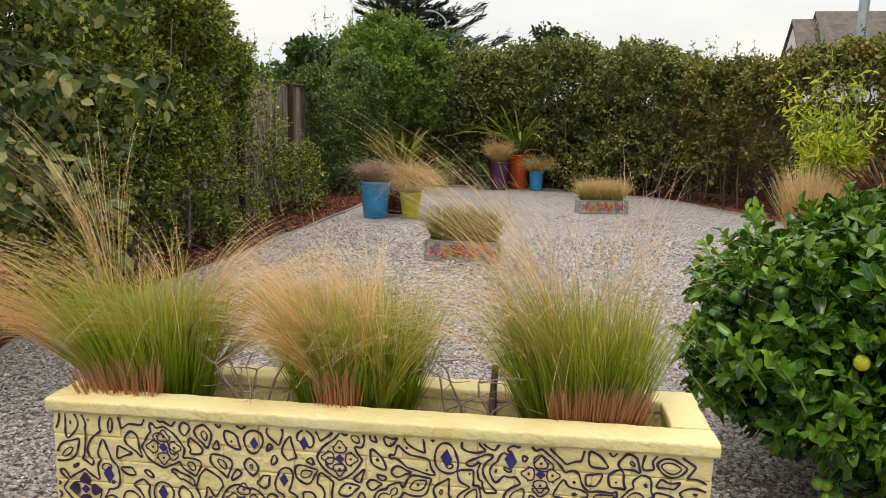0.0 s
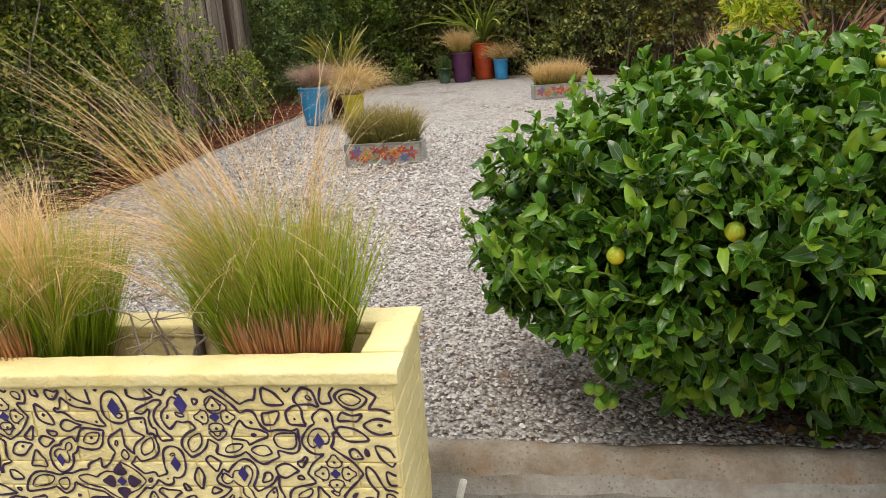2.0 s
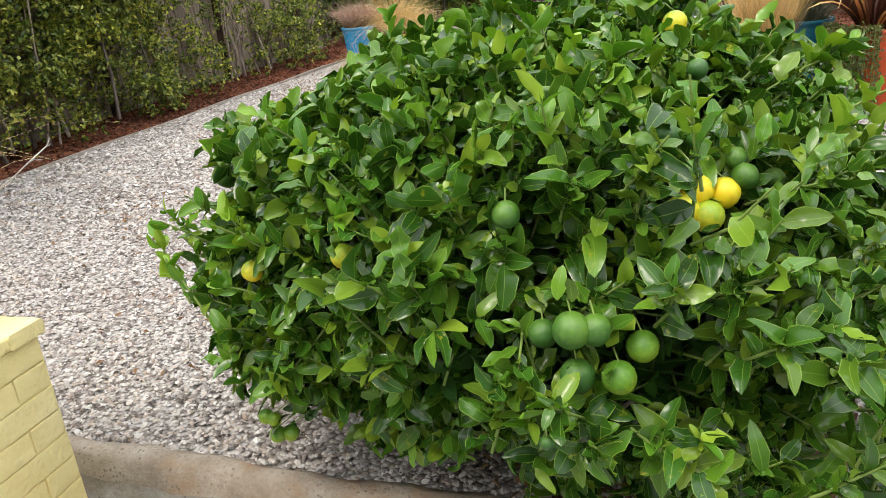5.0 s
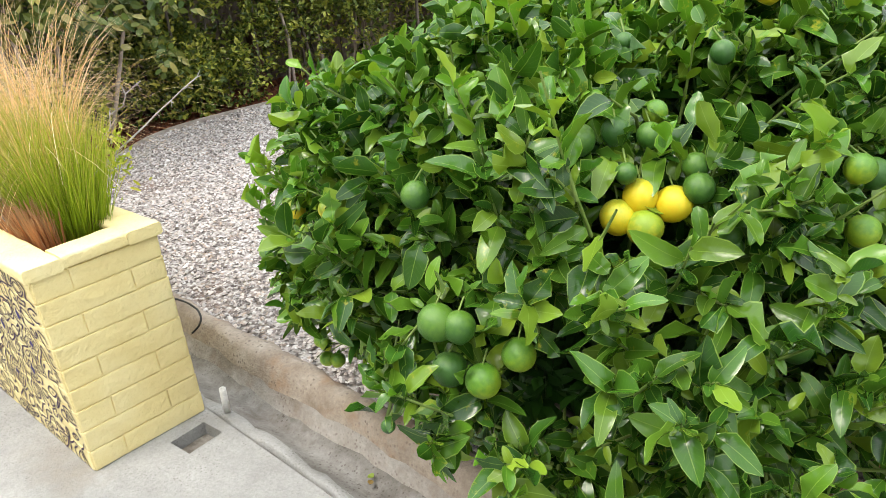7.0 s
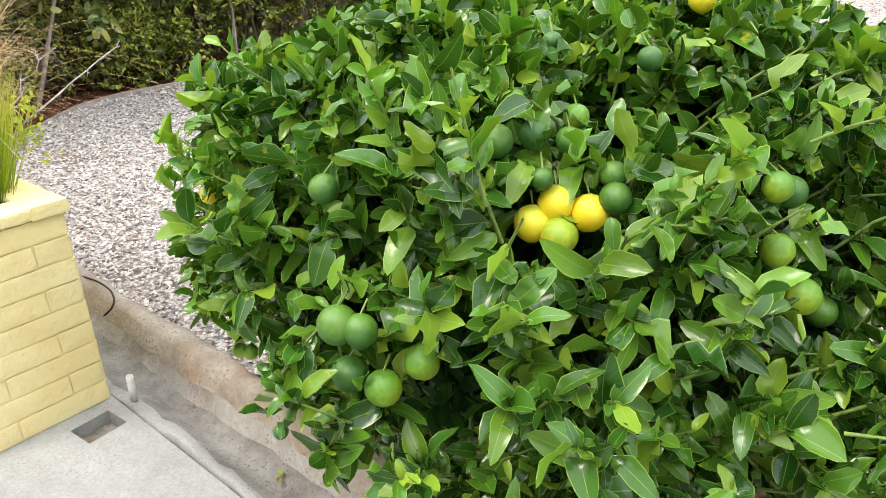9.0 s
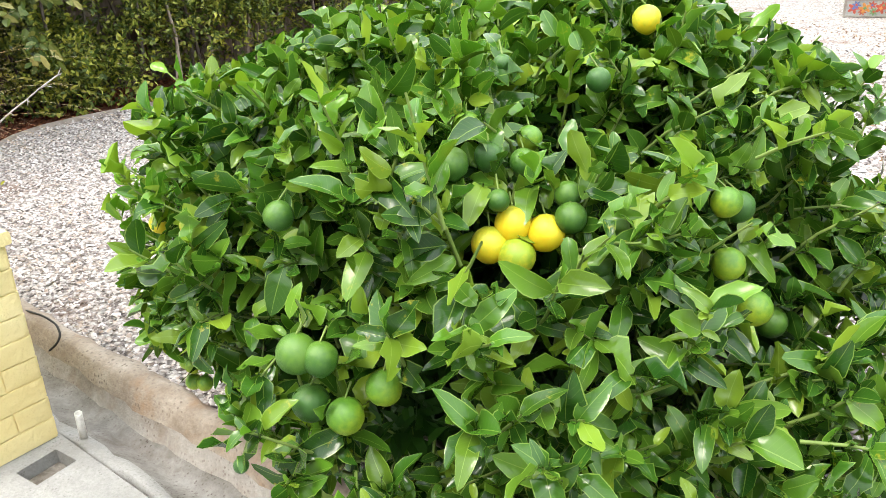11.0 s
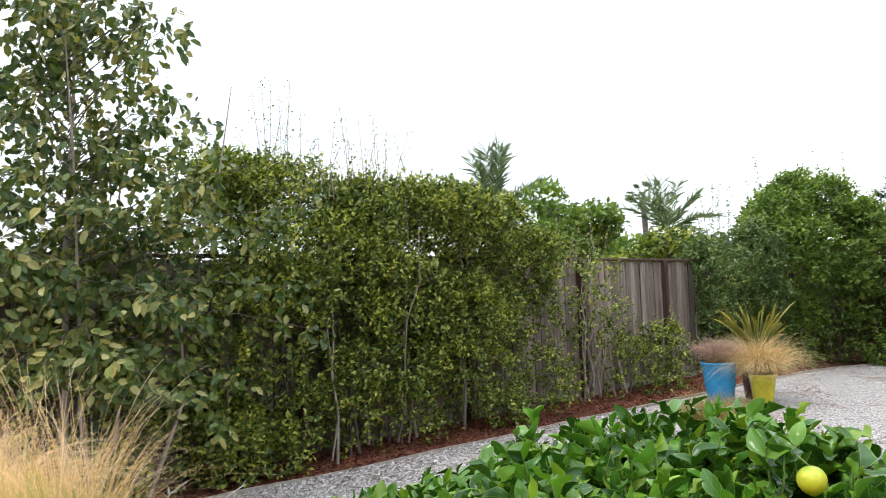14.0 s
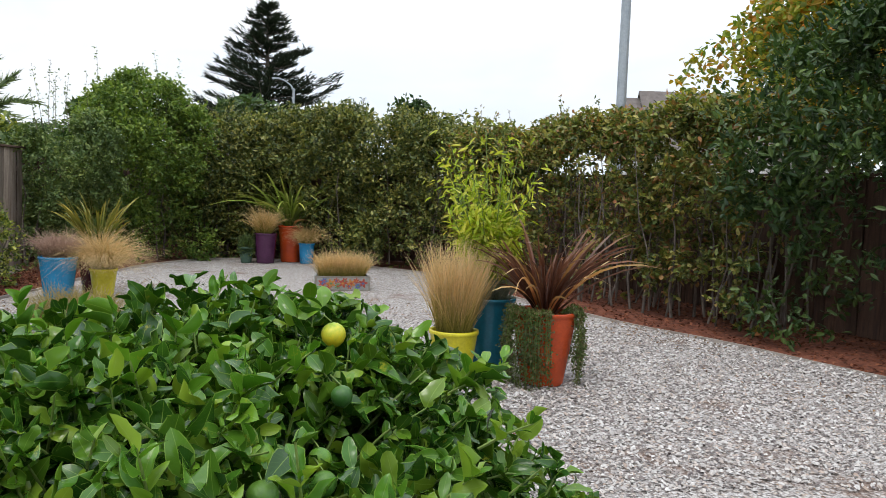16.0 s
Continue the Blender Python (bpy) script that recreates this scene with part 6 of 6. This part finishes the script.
# ---- glazed pots ----
def pot(x, y, r_foot, r_rim, h, mat, label, group, ribs=0):
    t = thing("plant_pot", x, y, 0.0, label, "plant pot", group)
    w = 0.022
    body = [(r_foot * 0.96, 0.0), (r_foot, 0.012), (r_foot + (r_rim - r_foot) * 0.5, h * 0.45), (r_rim * 0.985, h * 0.9), (r_rim, h - 0.035), (r_rim + 0.008, h - 0.03), (r_rim + 0.010, h - 0.006), (r_rim + 0.004, h), (r_rim - w + 0.004, h), (r_rim - w, h - 0.012), (r_rim - w - 0.005, h - 0.07)]
    part("vessel", lathe("vessel", body, mat, 48), None, t)
    part("soil", lathe("soil", [(r_rim - w + 0.002, h - 0.075), (r_rim - w + 0.001, h - 0.055), (0.05, h - 0.045), (0.001, h - 0.045)], SOIL, 32), None, t)
    return t, h - 0.05


def pot_grass(x, y, z, n, foot, height, spread, mat, width, droop, label):
    g = thing("ornamental_grass", x, y, z, label, "grass")
    part("blades", tussock("blades", n, foot, height, spread, mat, width, droop, (0, 0), 5, 0.35), None, g)


def pot_flax(x, y, z, n, length, mat, width, spread, droop, label, dead=0, dead_len=0.6):
    g = thing("flax_plant", x, y, z, label, "flax")
    part("leaves", flax_mesh("leaves", n, length, mat, width, spread, droop), None, g)
    if dead:
        part("dead_leaves", flax_mesh("dead_leaves", dead, dead_len, FLAX_DEAD, width * 1.1, spread * 1.6, droop * 1.8), None, g, "dry orange-tan leaves")


# left group by the mulch bed
G1 = "glazed pots beside the mulch bed"
_, z = pot(-1.28, 10.85, 0.16, 0.22, 0.52, BLUE, "bright blue glazed plant pot on the gravel", G1)
pot_grass(-1.28, 10.85, z, 2200, 0.14, 0.46, 0.45, RUSSET, 0.004, 0.9, "russet fountain grass in the blue pot")
_, z = pot(-1.02, 11.45, 0.17, 0.23, 0.58, DARK_RED, "dark red glazed plant pot behind the others", G1)
pot_flax(-1.02, 11.45, z, 60, 0.92, FLAX_BRONZE, 0.034, 0.55, 0.35, "bronze-green flax with sword leaves in the dark red pot", 7, 0.6)
_, z = pot(-0.78, 10.98, 0.115, 0.16, 0.37, LIME_YELLOW, "yellow glazed plant pot on the gravel", G1)
pot_grass(-0.78, 10.98, z, 2600, 0.11, 0.74, 0.48, STIPA_BLOND, 0.0042, 1.4, "blond arching feather grass in the yellow pot")

# far group before the end hedge
G2 = "glazed pots before the end hedge"
_, z = pot(0.22, 16.05, 0.10, 0.13, 0.30, GREEN_POT, "small dark green plant pot", G2)
tiny = thing("low_shrub", 0.22, 16.05, 0.2, "small grey-green bushy plant in the pot", "shrub")
q = unit(rng.normal(size=(900, 3))) * rng.uniform(0.5, 1, (900, 1)) * np.array([0.16, 0.16, 0.24]) + np.array([0, 0, 0.1])
part("foliage", leaves("foliage", q, q, SHRUB_GREY, 0.05, 0.03), None, tiny)
_, z = pot(0.58, 16.1, 0.17, 0.21, 0.58, PURPLE, "dark purple glazed plant pot", G2)
pot_grass(0.55, 16.08, z, 1100, 0.12, 0.66, 0.45, STIPA_BLOND, 0.006, 0.7, "blond feather grass in the purple pot")
_, z = pot(1.02, 16.5, 0.19, 0.24, 0.72, ORANGE, "burnt orange glazed plant pot", G2)
pot_flax(1.0, 16.5, z, 85, 1.55, FLAX_GREEN, 0.055, 0.7, 0.95, "large yellow-green flax with arching leaves in the orange pot", 5, 0.8)
_, z = pot(1.36, 16.2, 0.125, 0.15, 0.40, BLUE, "small blue glazed plant pot", G2)
pot_grass(1.38, 16.2, z, 1400, 0.10, 0.56, 0.6, STIPA_BLOND, 0.006, 1.2, "blond arching feather grass in the small blue pot")

# right group in the middle of the gravel
G3 = "glazed pots in the middle of the gravel"
_, z = pot(3.21, 6.93, 0.14, 0.19, 0.40, LIME_YELLOW, "mustard yellow glazed plant pot on the gravel", G3)
pot_grass(3.21, 6.93, z, 2600, 0.13, 0.72, 0.28, STIPA_BLOND, 0.004, 0.2, "upright blond feather grass in the yellow pot")
_, z_teal = pot(3.55, 7.28, 0.17, 0.21, 0.62, TEAL, "tall teal glazed plant pot on the gravel", G3)
pot_grass(3.55, 7.28, z_teal, 900, 0.15, 0.4, 0.6, BLUE_GRASS, 0.004, 0.6, "grey-green fine grass in the teal pot")
_, z = pot(3.92, 6.86, 0.17, 0.25, 0.58, ORANGE, "orange glazed plant pot with trailing stems over its rim", G3)
pot_flax(3.92, 6.86, z, 120, 0.92, FLAX_PURPLE, 0.027, 0.62, 0.5, "dark purple flax with sword leaves in the orange pot", 20, 0.95)
trail = thing("trailing_plant", 3.92, 6.86, z, "small-leaved trailing plant hanging over the orange pot", "trailing plant")
P, D, stems_t = [], [], []
for i in range(104):
    a = rng.uniform(-3.5, -1.62) if i < 76 else rng.uniform(-0.85, 0.5)
    r = 0.25 + rng.uniform(0, 0.05)
    ln = rng.uniform(0.25, 0.56)
    pts = np.array([(0.16 * math.cos(a), 0.16 * math.sin(a), 0.02), (r * math.cos(a), r * math.sin(a), 0.07), ((r + 0.03) * math.cos(a), (r + 0.03) * math.sin(a), -0.05 - ln * 0.4), (r * math.cos(a + 0.05), r * math.sin(a + 0.05), -0.05 - ln)])
    stems_t.append((pts, 0.002))
    k = rng.uniform(0.1, 3, 60)
    P.append(np.stack([np.interp(k, range(4), pts[:, j]) for j in range(3)], 1) + rng.normal(size=(60, 3)) * 0.014)
    D.append(np.array([math.cos(a), math.sin(a), -0.2]) + rng.normal(size=(60, 3)))
part("foliage", leaves("foliage", np.concatenate(P), np.concatenate(D), TRAILING, 0.026, 0.018), None, trail)
part("stem_growth", tubes("stem_growth", stems_t, GREEN_STEM, 4), None, trail)

# golden nandina rising from the teal pot
gold = thing("golden_shrub", 3.55, 7.28, z_teal, "open golden-green shrub with narrow leaves rising from the teal pot", "shrub")
P, D = [], []
for i in range(30):
    a, lean = i * 2.4, rng.uniform(0.05, 0.42)
    ln = rng.uniform(0.7, 1.4) * (1.1 - 0.5 * lean)
    foot = np.array([0.06 * math.cos(a), 0.06 * math.sin(a), 0])
    tip = foot + np.array([math.cos(a) * lean * ln - 0.12, math.sin(a) * lean * ln, ln])
    bend = (foot + tip) / 2 - np.array([math.cos(a), math.sin(a), 0]) * 0.06
    part("cane", tubes("cane", [([foot, bend, tip], [0.006, 0.005, 0.002])], GREEN_STEM, 5), None, gold)
    m = 34
    u = rng.uniform(0.3, 1.05, (m, 1))
    q = (1 - u) ** 2 * foot + 2 * u * (1 - u) * bend + u ** 2 * tip
    q = q + rng.normal(size=(m, 3)) * 0.05
    P.append(q)
    D.append(np.array([math.cos(a), math.sin(a), 0.0]) * 0.6 + rng.normal(size=(m, 3)) * 0.8 + np.array([0, 0, -0.1]))
m = 1500
low = unit(rng.normal(size=(m, 3))) * rng.uniform(0.4, 1, (m, 1)) ** 0.5 * np.array([0.27, 0.27, 0.30]) + np.array([-0.02, 0, 0.50])
P.append(low)
D.append(low - np.array([0, 0, 0.5]) + rng.normal(size=(m, 3)) * 0.3 + np.array([0, 0, -0.15]))
part("foliage", leaves("foliage", np.concatenate(P), np.concatenate(D), CHARTREUSE, 0.08, 0.023, 0.3, 0.2, oval=True), None, gold)

# ---- loose stones, litter and bricks ----
def strewn(name, n, x0, y0, x1, y1, on_gravel, mat, size, z, label, category):
    """Flat scraps strewn over the gravel or the bark bed, in drifts."""
    p = np.stack([rng.uniform(x0, x1, n), rng.uniform(y0, y1, n), np.zeros(n)], 1)
    ok = inside(p[:, :2], GRAVEL_POLY) == on_gravel
    ok &= (p[:, 1] > kerb_y(p[:, 0]) + 0.05) | (p[:, 0] < -1.0)
    if on_gravel:
        ok &= lumps(p, 0.9) > 0.55 + 0.35 * rng.normal(size=n)
    p = p[ok]
    p[:, 2] = z + rng.uniform(0, 0.012, len(p))
    way = np.stack([rng.normal(size=len(p)), rng.normal(size=len(p)), rng.normal(size=len(p)) * 0.25], 1)
    tagged(new(name, leaves(name, p, way, mat, size, size * 0.55, 0.3, 0.15, spread=0.35)), label, category, "", "stuff")


strewn("bark_chips", 26000, -3.6, 3.0, -1.2, 14.0, False, CHIP, 0.045, -0.03, "loose red-brown bark chips on the mulch bed", "mulch")
strewn("bark_chips", 9000, 4.2, 6.0, 9.5, 16.0, False, CHIP, 0.06, -0.03, "loose red-brown bark chips under the hedge", "mulch")
strewn("dry_leaves", 32000, -2.4, 1.2, 8.0, 15.0, True, DRY_LEAF, 0.034, 0.012, "brown dry leaf scraps drifted over the gravel", "litter")
strewn("dry_leaves", 7000, 1.2, 2.3, 3.1, 3.6, True, DRY_LEAF, 0.034, 0.022, "dark brown leaf litter under the citrus bush", "litter")
strewn("dry_leaves", 1500, 0.9, 2.3, 3.0, 3.6, True, LITTER, 0.045, 0.03, "yellow and green fallen leaves under the citrus bush", "litter")
gx = 2.1 + rng.normal(size=12) * 0.35
gutter_p = np.stack([gx, kerb_y(gx) - rng.uniform(0.10, 0.19, 12), np.full(12, -0.088)], 1)
tagged(new("dry_leaves", leaves("dry_leaves", gutter_p, np.concatenate([rng.normal(size=(12, 2)), np.full((12, 1), 0.1)], 1), LITTER, 0.035, 0.02, 0.4, 0.2, oval=True, spread=0.3)), "yellow and brown fallen leaves lying in the gutter", "litter", "", "stuff")
pebbles("gravel_stones", 104000, -2.6, 1.2, 4.4, 5.4, 0.0080, "loose pale grey, white and brown pebbles")
pebbles("gravel_stones", 62000, -2.6, 4.6, 8.0, 10.0, 0.0125, "loose pale grey, white and brown pebbles")
for row in range(COURSES):
    z0 = row * COURSE
    odd = row % 2
    for face_y, spin, long_m, half_m in ((-PD / 2, 0, front_long, front_half), (PD / 2, 180, plain_long, plain_half)):
        xs = [0.2011 * i for i in range(9)] if not odd else [0.1005 + 0.2011 * i for i in range(8)]
        for x in xs:
            part("brick", long_m, None, planter, m=pose(0, 0, z0, 0, 0, spin) @ pose(-PW / 2 + x, -PD / 2, 0))
        if odd:
            for x in (0, 1.7095):
                part("brick", half_m, None, planter, m=pose(0, 0, z0, 0, 0, spin) @ pose(-PW / 2 + x, -PD / 2, 0))
    for spin in (90, -90):
        first, second = (side_long, side_short) if odd else (side_short, side_long)
        w1 = 0.2625 if odd else 0.1005
        part("brick", first, None, planter, m=pose(0, 0, z0, 0, 0, spin) @ pose(-PD / 2, -PW / 2, 0))
        part("brick", second, None, planter, m=pose(0, 0, z0, 0, 0, spin) @ pose(-PD / 2 + w1, -PW / 2, 0))


def coping(length, depth):
    bm = box_bm(0.0, 0, 0, length, depth, 0.037)
    bmesh.ops.bevel(bm, geom=[e for e in bm.edges if abs(e.verts[0].co.x - e.verts[1].co.x) > 0.01], offset=0.009, segments=3, affect="EDGES", profile=0.6)
    bmesh.ops.subdivide_edges(bm, edges=[e for e in bm.edges if abs(e.verts[0].co.x - e.verts[1].co.x) > 0.01], cuts=5)
    turn = 2 * math.pi / length
    for v in bm.verts:
        v.co += Vector((0, 0.0012 * math.sin(v.co.x * turn + v.co.z * 50), 0.0009 * math.sin(v.co.x * turn * 2 + v.co.y * 40)))
    ends = [f for f in bm.faces if abs(f.normal.x) > 0.9]
    bmesh.ops.split_edges(bm, edges=list({e for f in ends for e in f.edges}))
    return bm_mesh("coping_brick", bm, BRICK_PLAIN, True)


long_cap, end_cap = coping(0.2045, 0.105), coping(0.185, 0.105)
for i in range(9):
    part("coping_brick", long_cap, None, planter, m=pose(-0.92 + i * 0.2045, -PD / 2 - 0.016, PH + 0.0008 * (i % 2), 0, 0, 0))
    part("coping_brick", long_cap, None, planter, m=pose(-0.92 + i * 0.2045, PD / 2 + 0.016 - 0.105, PH + 0.0008 * ((i + 1) % 2)))
for spin in (90, -90):
    part("coping_brick", end_cap, None, planter, m=pose(0, 0, PH, 0, 0, spin) @ pose(-0.0925, -0.92, 0.002))
